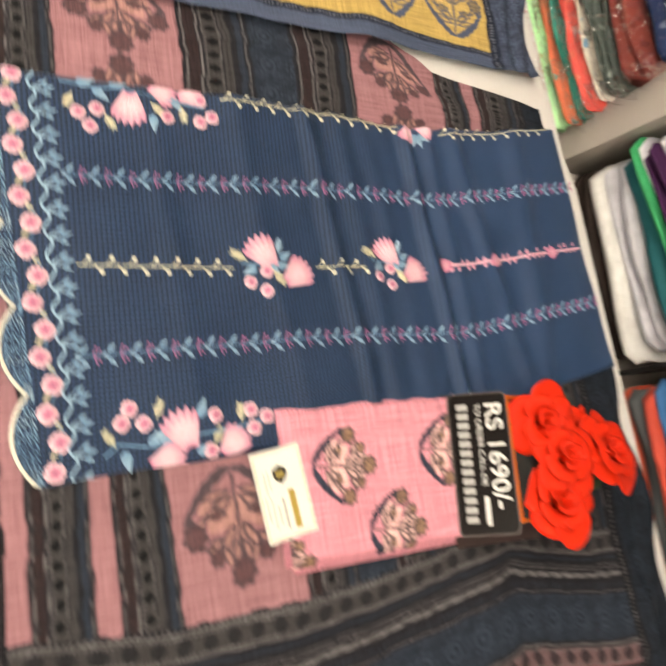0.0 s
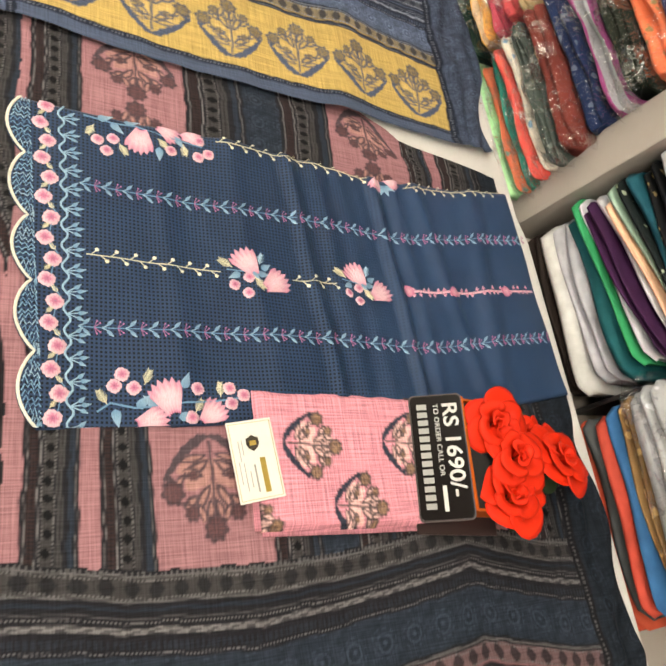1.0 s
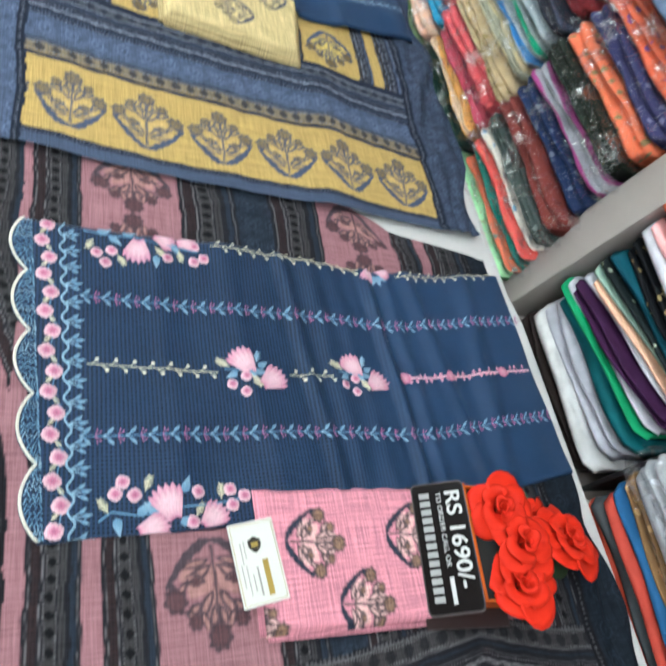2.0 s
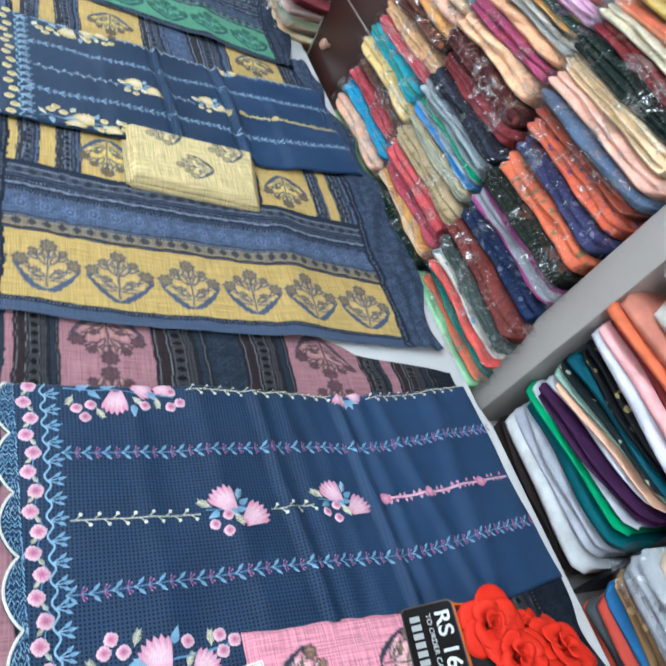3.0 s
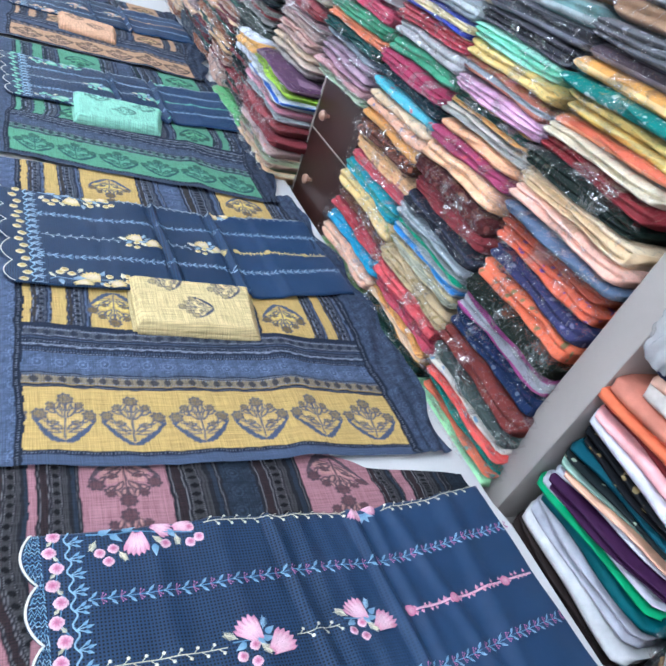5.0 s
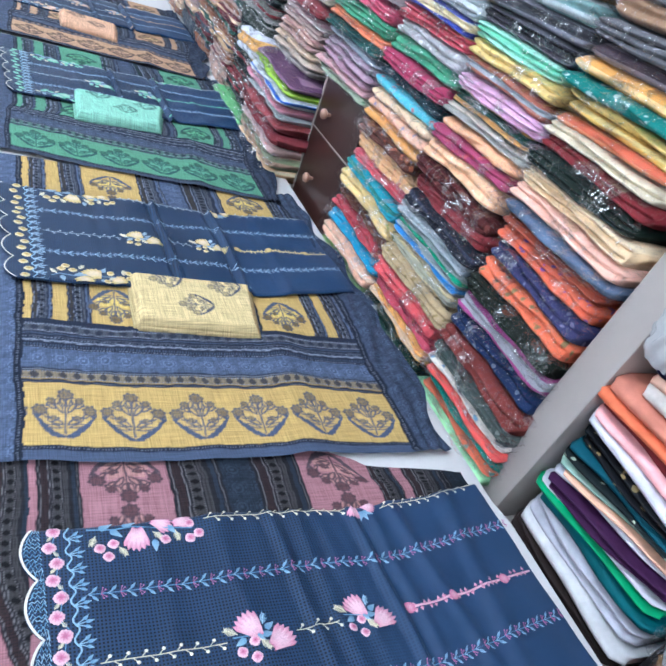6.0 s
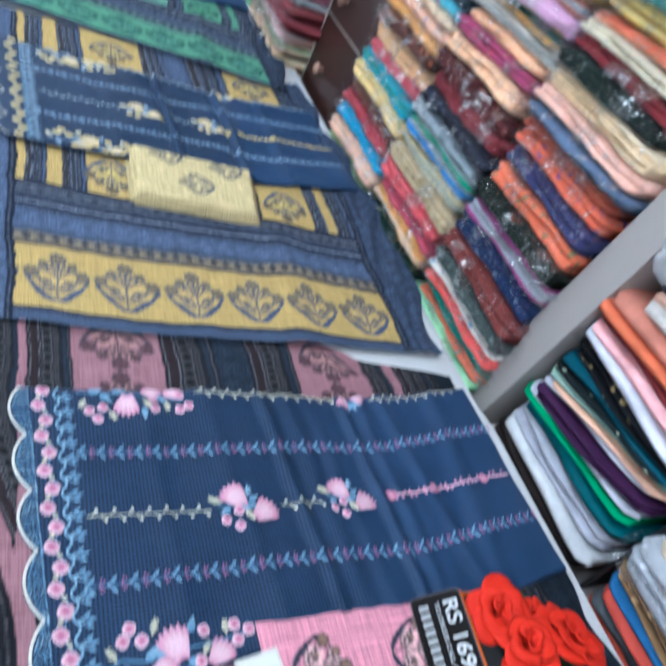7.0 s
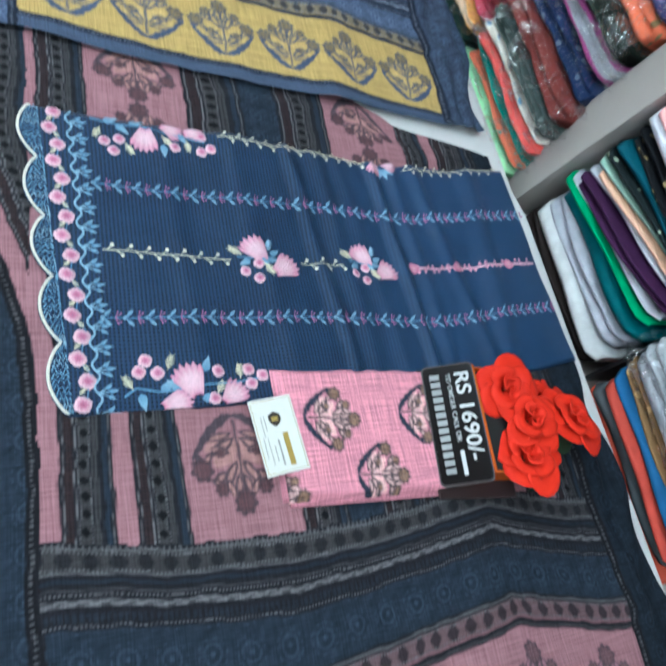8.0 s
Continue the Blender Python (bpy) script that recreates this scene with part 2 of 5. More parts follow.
M_CEIL = plain("ceiling_paint", (0.75, 0.75, 0.74), 0.9, 0.04, 20, 0.2)
M_BROWN = plain("dark_brown_laminate", (0.045, 0.018, 0.014), 0.28, 0.3, 25, 0.08)


# ---- mesh helpers ----
def mesh_ob(name, verts, faces, material, parent=None, label="", smooth=True):
    me = bpy.data.meshes.new(name)
    me.from_pydata([tuple(map(float, v)) for v in verts], [], faces)
    if smooth:
        me.shade_smooth()
    me.materials.append(material)
    ob = new(name, me)
    ob.parent = parent
    if label:
        ob["label"] = label
    return ob


def part(name, bm, material, parent=None, label=""):
    me = bpy.data.meshes.new(name)
    bm.to_mesh(me)
    bm.free()
    me.materials.append(material)
    ob = new(name, me)
    ob.parent = parent
    if label:
        ob["label"] = label
    return ob


def box_bm(x0, x1, y0, y1, z0, z1, bevel=0.003):
    bm = bmesh.new()
    bmesh.ops.create_cube(bm, size=1)
    for v in bm.verts:
        v.co = Vector(((x0 + x1) / 2 + v.co.x * (x1 - x0), (y0 + y1) / 2 + v.co.y * (y1 - y0), (z0 + z1) / 2 + v.co.z * (z1 - z0)))
    if bevel:
        bmesh.ops.bevel(bm, geom=bm.edges[:], offset=bevel, segments=2, affect="EDGES", profile=0.6)
    return bm


def grid_mesh(name, X, Y, Z, material, colour=None, parent=None):
    """A cloth sheet from arrays of places; colour: its print, as a colour attribute."""
    n, k = X.shape
    co = np.stack([X, Y, Z], -1).reshape(-1, 3)
    idx = np.arange(n * k).reshape(n, k)
    quads = np.stack([idx[:-1, :-1], idx[1:, :-1], idx[1:, 1:], idx[:-1, 1:]], -1).reshape(-1, 4)
    me = bpy.data.meshes.new(name)
    me.vertices.add(len(co))
    me.vertices.foreach_set("co", co.astype(np.float32).ravel())
    me.loops.add(quads.size)
    me.loops.foreach_set("vertex_index", quads.astype(np.int32).ravel())
    me.polygons.add(len(quads))
    me.polygons.foreach_set("loop_start", np.arange(0, quads.size, 4, dtype=np.int32))
    me.update(calc_edges=True)
    me.shade_smooth()
    if colour is not None:
        at = me.color_attributes.new("print", "FLOAT_COLOR", "POINT")
        rgba = np.ones((len(co), 4), np.float32)
        rgba[:, :3] = colour.reshape(-1, 3)
        at.data.foreach_set("color", rgba.ravel())
    me.materials.append(material)
    ob = new(name, me)
    ob.parent = parent
    return ob


def smooth_step(a, b, x):
    t = np.clip((x - a) / (b - a), 0, 1)
    return t * t * (3 - 2 * t)


def band(x, a, b, s=0.0012):
    return smooth_step(a - s, a + s, x) * (1 - smooth_step(b - s, b + s, x))


def rnd2(X, Y, sc, seed=0.0):
    """A smooth wavy field of about -1 to 1."""
    a, b = X * sc, Y * sc
    return (np.sin(a * 1.0 + 1.3 * np.sin(b * 0.7 + seed)) + np.sin(b * 1.13 + seed * 2.1 + 1.1 * np.sin(a * 0.83 + seed))
            + np.sin(a * 0.61 - b * 0.79 + seed * 3.3)) / 3
# ---- the room ----
FLOOR_Z = -0.012
tagged(part("floor", box_bm(-4.0, 2.2, -3.5, 7.0, -0.16, -0.10, 0), M_GREY), "grey stone shop floor", "floor", kind="structure")
xs, ys = np.concatenate([np.linspace(-1.6, 0.66, 60), np.linspace(0.665, 0.704, 20)]), np.linspace(-2.4, 6.2, 260)
X, Y = np.meshgrid(xs, ys, indexing="ij")
Z = FLOOR_Z + 0.0008 * rnd2(X, Y, 9) - 0.085 * smooth_step(0.69, 0.704, X)
# the sheet reaches further out under the open bays
X = X + 0.016 * smooth_step(0.62, 0.70, X) * (1 - smooth_step(0.12, 0.20, Y))
sheet = grid_mesh("mattress_sheet", X, Y, Z, M_SHEET)
tagged(sheet, "white cotton sheet over a low display mattress", "mattress")
part("mattress_core", box_bm(-1.59, 0.688, -2.39, 6.19, -0.105, -0.03, 0.01), M_SHEET, sheet)
for nm, b in (("wall_east", (1.35, 1.45, -3.5, 7.0, -0.1, 2.7)), ("wall_west", (-4.1, -4.0, -3.5, 7.0, -0.1, 2.7)),
              ("wall_north", (-4.0, 1.35, 7.0, 7.1, -0.1, 2.7)), ("wall_south", (-4.0, 1.35, -3.6, -3.5, -0.1, 2.7))):
    tagged(part(nm, box_bm(*b, 0), M_WALL), "plain off-white painted shop wall", "wall", kind="structure")
tagged(part("ceiling", box_bm(-4.1, 1.45, -3.6, 7.1, 2.7, 2.8, 0), M_CEIL), "white painted shop ceiling", "ceiling", kind="structure")

# Ceiling light panels
m_em, nt_em, b_em = mat("lamp_diffuser", 0.5)
b_em.inputs["Emission Color"].default_value = (1.0, 0.97, 0.93, 1)
b_em.inputs["Emission Strength"].default_value = TUBE_POWER
first_lamp = None
for i, ly in enumerate((-2.2, -0.6, 1.0, 2.6, 4.2, 5.8)):
    for lx in (-2.6, -0.7):
        if first_lamp is None:
            first_lamp = tagged(part("ceiling_light", box_bm(-0.31, 0.31, -0.31, 0.31, -0.03, 0.0, 0.004), M_GREY), "square white ceiling light panel", "lamp", "ceiling lights")
            part("diffuser", box_bm(-0.28, 0.28, -0.28, 0.28, -0.036, -0.031, 0), m_em, first_lamp)
            first_lamp.matrix_basis = pose(lx, ly, 2.698)
        else:
            copy_thing(first_lamp, pose(lx, ly, 2.698))

# ---- dupattas ----
DARK, LITE = np.array((0.0125, 0.0122, 0.016)), np.array((0.135, 0.130, 0.137))


def dab(col, mask, c):
    return col + mask[..., None] * (np.asarray(c) - col)


def disc(u, v, r, s=0.0012):
    return 1 - smooth_step(r - s, r + s, np.hypot(u, v))


def leafmask(u, v, ang, length, width, s=0.001):
    """A pointed leaf from the origin along ang."""
    a = u * math.cos(ang) + v * math.sin(ang)
    b = -u * math.sin(ang) + v * math.cos(ang)
    w = width * np.sin(np.clip(a / length, 0, 1) * math.pi) ** 0.8
    return (1 - smooth_step(w - s, w + s, np.abs(b))) * ((a > 0) & (a < length))


def bouquet(col, u, v, size, ink, leaf, bloom, flip=1):
    """A block-printed plant: two feathery sprays that meet below, leaves, and round blooms above."""
    u, v = u / size, v / size * flip
    near = (np.abs(u) < 0.75) & (np.abs(v) < 0.75)
    if not near.any():
        return col
    ink, leaf, bloom = np.asarray(ink), np.asarray(leaf), np.asarray(bloom)
    grey = ink * 0.8 + bloom * 0.2
    a = np.abs(u)
    for sx in (-1, 1):
        uu = u * sx
        col = dab(col, leafmask(uu - 0.44, v + 0.10, 1.75, 0.22, 0.045, 0.012) * near, ink)
        # a pale heart of leaves, darker sprigs over it
        for a0, L, w, ox, oy in ((0.85, 0.40, 0.105, 0.0, -0.24), (0.35, 0.36, 0.075, 0.02, -0.24), (1.25, 0.44, 0.085, 0.0, -0.05)):
            col = dab(col, leafmask(uu - ox, v - oy, a0, L, w, 0.012) * near * 0.9, leaf)
        for a0, L, w, ox, oy in ((0.58, 0.34, 0.062, 0.02, -0.24), (0.30, 0.30, 0.045, 0.03, -0.30), (1.05, 0.32, 0.058, 0.03, 0.0), (0.75, 0.19, 0.055, 0.15, 0.10), (-0.25, 0.22, 0.055, 0.08, -0.08), (1.9, 0.20, 0.05, 0.17, 0.18), (0.9, 0.15, 0.04, 0.27, -0.10), (2.3, 0.12, 0.04, 0.32, 0.16), (1.35, 0.22, 0.045, 0.02, 0.14)):
            col = dab(col, leafmask(uu - ox, v - oy, a0, L, w, 0.012) * near, grey)
            col = dab(col, leafmask(uu - ox - 0.05 * math.cos(a0), v - oy - 0.05 * math.sin(a0), a0, L * 0.7, w * 0.42, 0.012) * near, leaf * 0.9)
        for bx, by, br in ((0.40, 0.08, 0.115), (0.23, 0.28, 0.075), (0.19, -0.08, 0.052)):
            th = np.arctan2(v - by, uu - bx)
            col = dab(col, disc(uu - bx, v - by, br * (1 + 0.12 * np.sin(7 * th)), 0.015) * near, grey * 0.85)
            col = dab(col, disc(uu - bx, v - by, br * 0.72, 0.02) * (0.55 + 0.45 * (np.sin(9 * th) > 0.1)) * near, bloom)
    col = dab(col, band(u, -0.016, 0.016, 0.01) * band(v, -0.44, 0.36, 0.02), grey)
    # the two feathered sprays that meet in a point below
    base = -0.50 + 0.46 * (a / 0.5) ** 1.6
    wd = 0.018 + 0.050 * np.sin(np.clip((a - 0.01) / 0.49, 0, 1) * math.pi) ** 0.7 * (1 + 0.22 * np.sin(a * 70))
    col = dab(col, (1 - smooth_step(wd - 0.012, wd + 0.012, np.abs(v - base - 0.02))) * (a < 0.50) * near, ink)
    th = np.arctan2(v - 0.42, u)
    col = dab(col, disc(u, v - 0.42, 0.125 * (1 + 0.10 * np.sin(8 * th)), 0.015) * near, grey * 0.85)
    col = dab(col, disc(u, v - 0.42, 0.095, 0.02) * (0.5 + 0.5 * (np.sin(11 * th) > 0)) * near, bloom)
    return col


def cross_stripes(col, c, a, b, along, accent, NAVY):
    """A group of dark stripes from a to b of c: lines, a row of diamonds, and a stitched line."""
    w = b - a
    col = dab(col, band(c, a, b), DARK * 1.2)
    fine = np.abs(((along / 0.0045) % 1) - 0.5) * 2
    inside = lambda p, q: band(c, a + p * w, a + q * w, 0.0007)
    col = dab(col, inside(0.10, 0.24), DARK * 0.6 + accent * np.array((0.075, 0.075, 0.06)))
    col = dab(col, inside(0.12, 0.22) * (fine < 0.45) * 0.7, DARK)
    for p, tone in ((0.07, LITE * 1.1), (0.275, LITE * 1.3), (0.94, LITE * 0.8)):
        col = dab(col, inside(p - 0.011, p + 0.011) * 0.85, tone)
    col = dab(col, inside(0.34, 0.56), LITE * 0.30)
    col = dab(col, (inside(0.33, 0.36) + inside(0.54, 0.57)) * (fine < 0.55) * 0.7, LITE * 1.1)
    d = np.abs(((along / 0.022) % 1) - 0.5) * 2
    dia = 1 - smooth_step(0.5, 0.75, np.abs((c - a) / w - 0.45) / 0.10 * 0.5 + d)
    col = dab(col, dia * inside(0.36, 0.54), DARK * 0.5)
    col = dab(col, inside(0.60, 0.71), LITE * 0.34)
    col = dab(col, inside(0.645, 0.665) * 0.6, DARK)
    col = dab(col, inside(0.80, 0.90), NAVY * 1.6)
    return col


def floral_navy(col, u, v, mask, NAVY):
    """A dusty blue ground with pale round medallions."""
    pu, pv = ((u / 0.05) % 1 - 0.5) * 0.05, ((v / 0.05) % 1 - 0.5) * 0.05
    r = np.hypot(pu, pv)
    th = np.arctan2(pv, pu)
    ring = band(r, 0.010, 0.0125, 0.0012) * 0.5 + band(r, 0.0175, 0.0195, 0.0012) * (np.sin(th * 10) > 0) * 0.4 + disc(pu, pv, 0.003) * 0.6
    mott = (1 + 0.22 * rnd2(u, v, 210, 1.7) + 0.15 * rnd2(u, v, 480, 2.9))[..., None]
    g = dab(np.broadcast_to(NAVY * 1.5, col.shape) * mott, np.clip(ring * 1.3, 0, 1), NAVY * 3.4)
    return col + mask[..., None] * (g - col)


def dupatta_print(u, v, accent, ink, near_blocks, far_blocks, NAVY):
    u, v = u + 0.0016 * rnd2(u, v, 75, 1.0) + 0.0012 * rnd2(u, v, 190, 4.0), v + 0.0014 * rnd2(u, v, 66, 2.0) + 0.0012 * rnd2(u, v, 170, 3.0)
    acc = np.asarray(accent)
    col = np.broadcast_to(DARK * 1.4, u.shape + (3,)).copy()
    near, far = v < -0.02, v >= -0.02
    for rows, blocks, vc, flip in ((near, near_blocks, -0.365, -1), (far, far_blocks, 0.325, -1)):
        c2 = col.copy()
        edges = []
        for b0, b1, kind in blocks:
            if kind == "acc":
                c2 = dab(c2, band(u, b0, b1), acc)
            elif kind == "navy":
                c2 = floral_navy(c2, u, v, band(u, b0, b1), NAVY)
            elif kind == "stripe":
                c2 = cross_stripes(c2, u, b0, b1, v, acc, NAVY)
        for b0, b1, kind in blocks:
            if kind == "acc" and b1 - b0 > 0.1:
                c2 = bouquet(c2, u - (b0 + b1) / 2, v - vc, 0.135, ink, acc * np.array((1.32, 1.42, 1.15)), acc * 0.36, flip)
                if vc > 0:
                    c2 = bouquet(c2, u - (b0 + b1) / 2, v - vc + 0.15, 0.135, ink, acc * np.array((1.32, 1.42, 1.15)), acc * 0.36, -flip)
        col = np.where(rows[..., None], c2, col)
    s = v + 0.0
    low = v < (-0.466 if near_blocks is BLOCKS_NEAR else -0.447)
    c3 = np.broadcast_to(DARK * 1.1, u.shape + (3,)).copy()
    dots = (np.abs(((u / 0.007) % 1) - 0.5) < 0.24) * 1.0
    c3 = dab(c3, dots * band(s, -0.4715, -0.4675, 0.0006) * 0.6, LITE)
    d = np.abs(((u / 0.030) % 1) - 0.5) * 2
    for vc, tone in ((-0.487, LITE * 0.30), (-0.655, 0.3 * acc + 0.25 * LITE)):
        c3 = dab(c3, band(s, vc - 0.013, vc + 0.013), tone)
        dia = 1 - smooth_step(0.55, 0.8, np.abs(s - vc) / 0.013 * 0.5 + d)
        c3 = dab(c3, dia * band(s, vc - 0.012, vc + 0.012) * 0.8, DARK)
    for a, b, tone, k in ((-0.474, -0.4715, LITE, 0.8), (-0.503, -0.5005, LITE, 0.7), (-0.512, -0.509, NAVY * 1.3, 1), (-0.521, -0.519, LITE, 0.35),
                          (-0.6395, -0.636, LITE, 0.6), (-0.671, -0.668, acc, 0.6), (-0.679, -0.677, LITE, 0.4)):
        c3 = dab(c3, band(s, a, b, 0.001) * k, tone)
    fdots = (np.abs(((u / 0.005) % 1) - 0.5) < 0.27) * 1.0
    for vc in (-0.4765, -0.4985, -0.5255, -0.5605, -0.644, -0.666):
        c3 = dab(c3, fdots * band(s, vc - 0.0012, vc + 0.0012, 0.0006) * 0.75, LITE * 1.1)
    zig = (np.sin(u / 0.004 + 3 * np.sin(s / 0.002)) > -0.2) * 1.0
    c3 = dab(c3, band(s, -0.5385, -0.5315, 0.001) * (0.35 + 0.5 * zig), LITE * 1.25)
    c3 = dab(c3, dots * band(s, -0.556, -0.546) * 0.4, NAVY * 2)
    c3 = floral_navy(c3, u, s + 0.025, band(s, -0.632, -0.565), NAVY)
    c3 = dab(c3, band(s, -0.862, -0.682), acc)
    k = np.floor((u + 0.30) / 0.147)
    uc = -0.30 + (k + 0.5) * 0.147
    c3 = np.where((band(s, -0.862, -0.682) > 0.5)[..., None], bouquet(c3, u - uc, s + 0.775, 0.135, ink, acc * np.array((1.1, 1.1, 1.2)), acc * 0.42 + np.asarray(ink) * 0.25), c3)
    c3 = dab(c3, band(s, -0.872, -0.862), DARK)
    c3 = dab(c3, dots * band(s, -0.869, -0.866) * 0.6, LITE)
    c3 = dab(c3, 1 - smooth_step(-0.876, -0.872, s), NAVY * 1.3)
    col = np.where(low[..., None], c3, col)
    # side borders
    skew = -0.312 - (0.088 * smooth_step(-0.24, 0.18, v) if near_blocks is BLOCKS_NEAR else 0 * v)
    out = (u < -0.309) & (u >= skew)
    c5 = cross_stripes(np.broadcast_to(DARK * 1.2, col.shape).copy(), u - skew, 0.028, 0.098, v, acc, NAVY)
    c5 = dab(c5, band(u - skew, 0.004, 0.028), acc)
    col = np.where(out[..., None], c5, col)
    # the rumpled right border is darkened: shade of its gathers put into the print
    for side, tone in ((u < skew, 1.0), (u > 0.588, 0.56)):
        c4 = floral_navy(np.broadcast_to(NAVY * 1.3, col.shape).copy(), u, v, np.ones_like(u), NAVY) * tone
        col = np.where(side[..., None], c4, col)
    for a in (skew - 0.014, 0.585):
        col = dab(col, band(u, a, a + 0.016), DARK * 0.8)
        dd = (np.abs(((v / 0.007) % 1) - 0.5) < 0.22) * 1.0
        col = dab(col, dd * band(u, a + 0.006, a + 0.010) * 0.6, LITE)
    return col


BLOCKS_NEAR = [(-0.312, -0.287, "acc"), (-0.287, -0.222, "stripe"), (-0.222, -0.199, "acc"), (-0.199, -0.133, "stripe"), (-0.133, 0.026, "acc"),
               (0.026, 0.10, "stripe"), (0.10, 0.16, "navy"), (0.16, 0.235, "stripe"), (0.235, 0.30, "stripe"), (0.30, 0.45, "acc"), (0.45, 0.475, "stripe"), (0.475, 0.52, "acc"), (0.52, 0.585, "stripe")]
BLOCKS_FAR = [(-0.312, -0.295, "acc"), (-0.295, -0.22, "stripe"), (-0.22, -0.055, "acc"), (-0.055, 0.05, "stripe"), (0.05, 0.12, "navy"), (0.12, 0.23, "stripe"),
              (0.23, 0.40, "acc"), (0.40, 0.46, "stripe"), (0.46, 0.485, "acc"), (0.485, 0.585, "stripe")]


def lie(x, y, y0):
    """The height of the cloth bed for a suit whose middle is at y0."""
    v = y - y0
    z = 0.0015 * rnd2(x, y, 16, y0) + 0.0012 * rnd2(x, y, 41, y0 + 1)
    z = z + 0.010 * np.exp(-((x - 0.36 - 0.1 * v) / 0.05) ** 2) * smooth_step(-0.38, -0.50, v)
    z = z + 0.004 * np.exp(-((v + 0.60 + 0.12 * x) / 0.02) ** 2) + 0.003 * np.exp(-((v - 0.30 - 0.1 * x) / 0.015) ** 2)
    under = band(v, -0.22, 0.20, 0.03) * band(x, -0.24, 0.62, 0.03)
    return z * (1 - 0.9 * under) - 0.004 * under


def dupatta(y0, accent, ink, step, label, navy, y_hi=0.47, x_lo=-0.45, warp=1.0, lift=0.0, skew=(0, 0, 0), slide=0.0):
    x_hi, y_lo = 0.678 if y0 < 0.5 else 0.692, -0.905
    us = np.arange(x_lo, x_hi + step / 2, step)
    vs = np.arange(y_lo, y_hi + step / 2, step)
    U, V = np.meshgrid(us, vs, indexing="ij")
    # the cloth lies a little skewed: its printed rows bend across the width
    bend = np.interp(U, [-0.45, -0.29, -0.17, 0.0, 0.11, 0.35, 0.53, 0.66], [0.02, 0.02, 0.0, -0.012, -0.004, 0.024, -0.016, -0.03]) * warp
    X = U + 0.006 * rnd2(U, V, 7, y0) * smooth_step(-0.3, -0.36, U) + 0.004 * rnd2(U, V, 24, y0) - (0.034 * smooth_step(-0.1, 0.3, V) + 0.012 * rnd2(U * 0.3, V, 30, y0 + 3)) * smooth_step(0.58, 0.70, U)
    Y = y0 + V + bend * smooth_step(-0.30, -0.50, V) + 0.003 * rnd2(U, V, 21, y0 + 2)
    if y0 < 0.5:
        top = np.interp(U, [-0.45, 0.28, 0.40, 0.60, 0.66], [0.40, 0.385, 0.318, 0.288, 0.280])
        Y = Y - (0.40 - top) * smooth_step(0.20, 0.40, V)
    else:
        Y = Y + 0.012 * smooth_step(0.3, 0.6, U) * smooth_step(-0.80, -0.905, V) + np.interp(U, [-0.30, 0.15, 0.58], skew) * smooth_step(-0.36, -0.58, V)
        # the loose end is drawn in towards the side
        drawn = np.interp(U, [-0.45, -0.312, -0.08, 0.215, 0.36, 0.585, 0.70], [-0.004, -0.006, -0.024, -0.030, -0.032, -0.038, -0.004 - 0.03 * (y0 > 2)]) + slide - 0.045 * smooth_step(0.60, 0.70, U) * smooth_step(-0.62, -0.86, V)
        X = X + drawn * (0.35 + 0.65 * smooth_step(-0.35, -0.58, V)) + 0.010 * rnd2(U * 0.5, V, 26, y0 + 9) * smooth_step(0.56, 0.66, U)
    Z = FLOOR_Z + 0.0055 + lift + lie(X, Y, y0)
    clear = 1.0 if y0 > 0.5 else smooth_step(-0.26, -0.33, V)
    Z = Z + 0.017 * clear * smooth_step(0.575, 0.62, U) * (0.5 + 0.5 * rnd2(U * 2.6, V * 0.6, 52, y0 + 7)) - 0.03 * smooth_step(0.69, 0.72, U)
    Z = Z + 0.0016 * rnd2(U + 0.3 * V, V * 0.6, 95, y0) * smooth_step(-0.1, -0.5, V)
    Z = Z + 0.004 * np.exp(-((V - y_lo) / 0.012) ** 2) - 0.0022 * smooth_step(0.30, 0.345, V)
    blocks_n, blocks_f = BLOCKS_NEAR, BLOCKS_FAR
    if y0 > 0.5:
        blocks_n = [(-0.312, -0.292, "acc"), (-0.292, -0.245, "stripe"), (-0.245, -0.21, "acc"), (-0.21, -0.15, "stripe"), (-0.15, -0.03, "acc"), (-0.03, 0.06, "stripe"), (0.06, 0.15, "navy"), (0.15, 0.30, "stripe"), (0.30, 0.46, "acc"), (0.46, 0.50, "stripe"), (0.50, 0.53, "acc"), (0.53, 0.585, "stripe")]
        blocks_f = [(-0.312, -0.29, "acc"), (-0.29, -0.24, "stripe"), (-0.24, -0.20, "acc"), (-0.20, -0.125, "stripe"), (-0.125, 0.055, "acc"), (0.055, 0.14, "stripe"), (0.14, 0.21, "navy"), (0.21, 0.345, "stripe"), (0.345, 0.53, "acc"), (0.53, 0.585, "stripe")]
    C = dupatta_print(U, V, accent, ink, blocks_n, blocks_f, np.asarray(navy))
    i0, i1, j0 = int((-0.314 - x_lo) / step), int((0.588 - x_lo) / step), int((-0.866 - y_lo) / step)
    cut = lambda name, a, b, c, d, parent=None: grid_mesh(name, X[a:b, c:d], Y[a:b, c:d], Z[a:b, c:d], M_PRINT, C[a:b, c:d], parent)
    n, k = X.shape
    ob = cut("dupatta", i0, i1 + 1, j0, k)
    tagged(ob, label, "scarf", "printed scarves")
    cut("side_border", 0, i0 + 1, 0, k, ob)["label"] = "navy side border with pale medallions"
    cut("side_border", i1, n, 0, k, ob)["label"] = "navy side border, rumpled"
    cut("end_border", i0, i1 + 1, 0, j0 + 1, ob)["label"] = "narrow blue end border"
    return ob


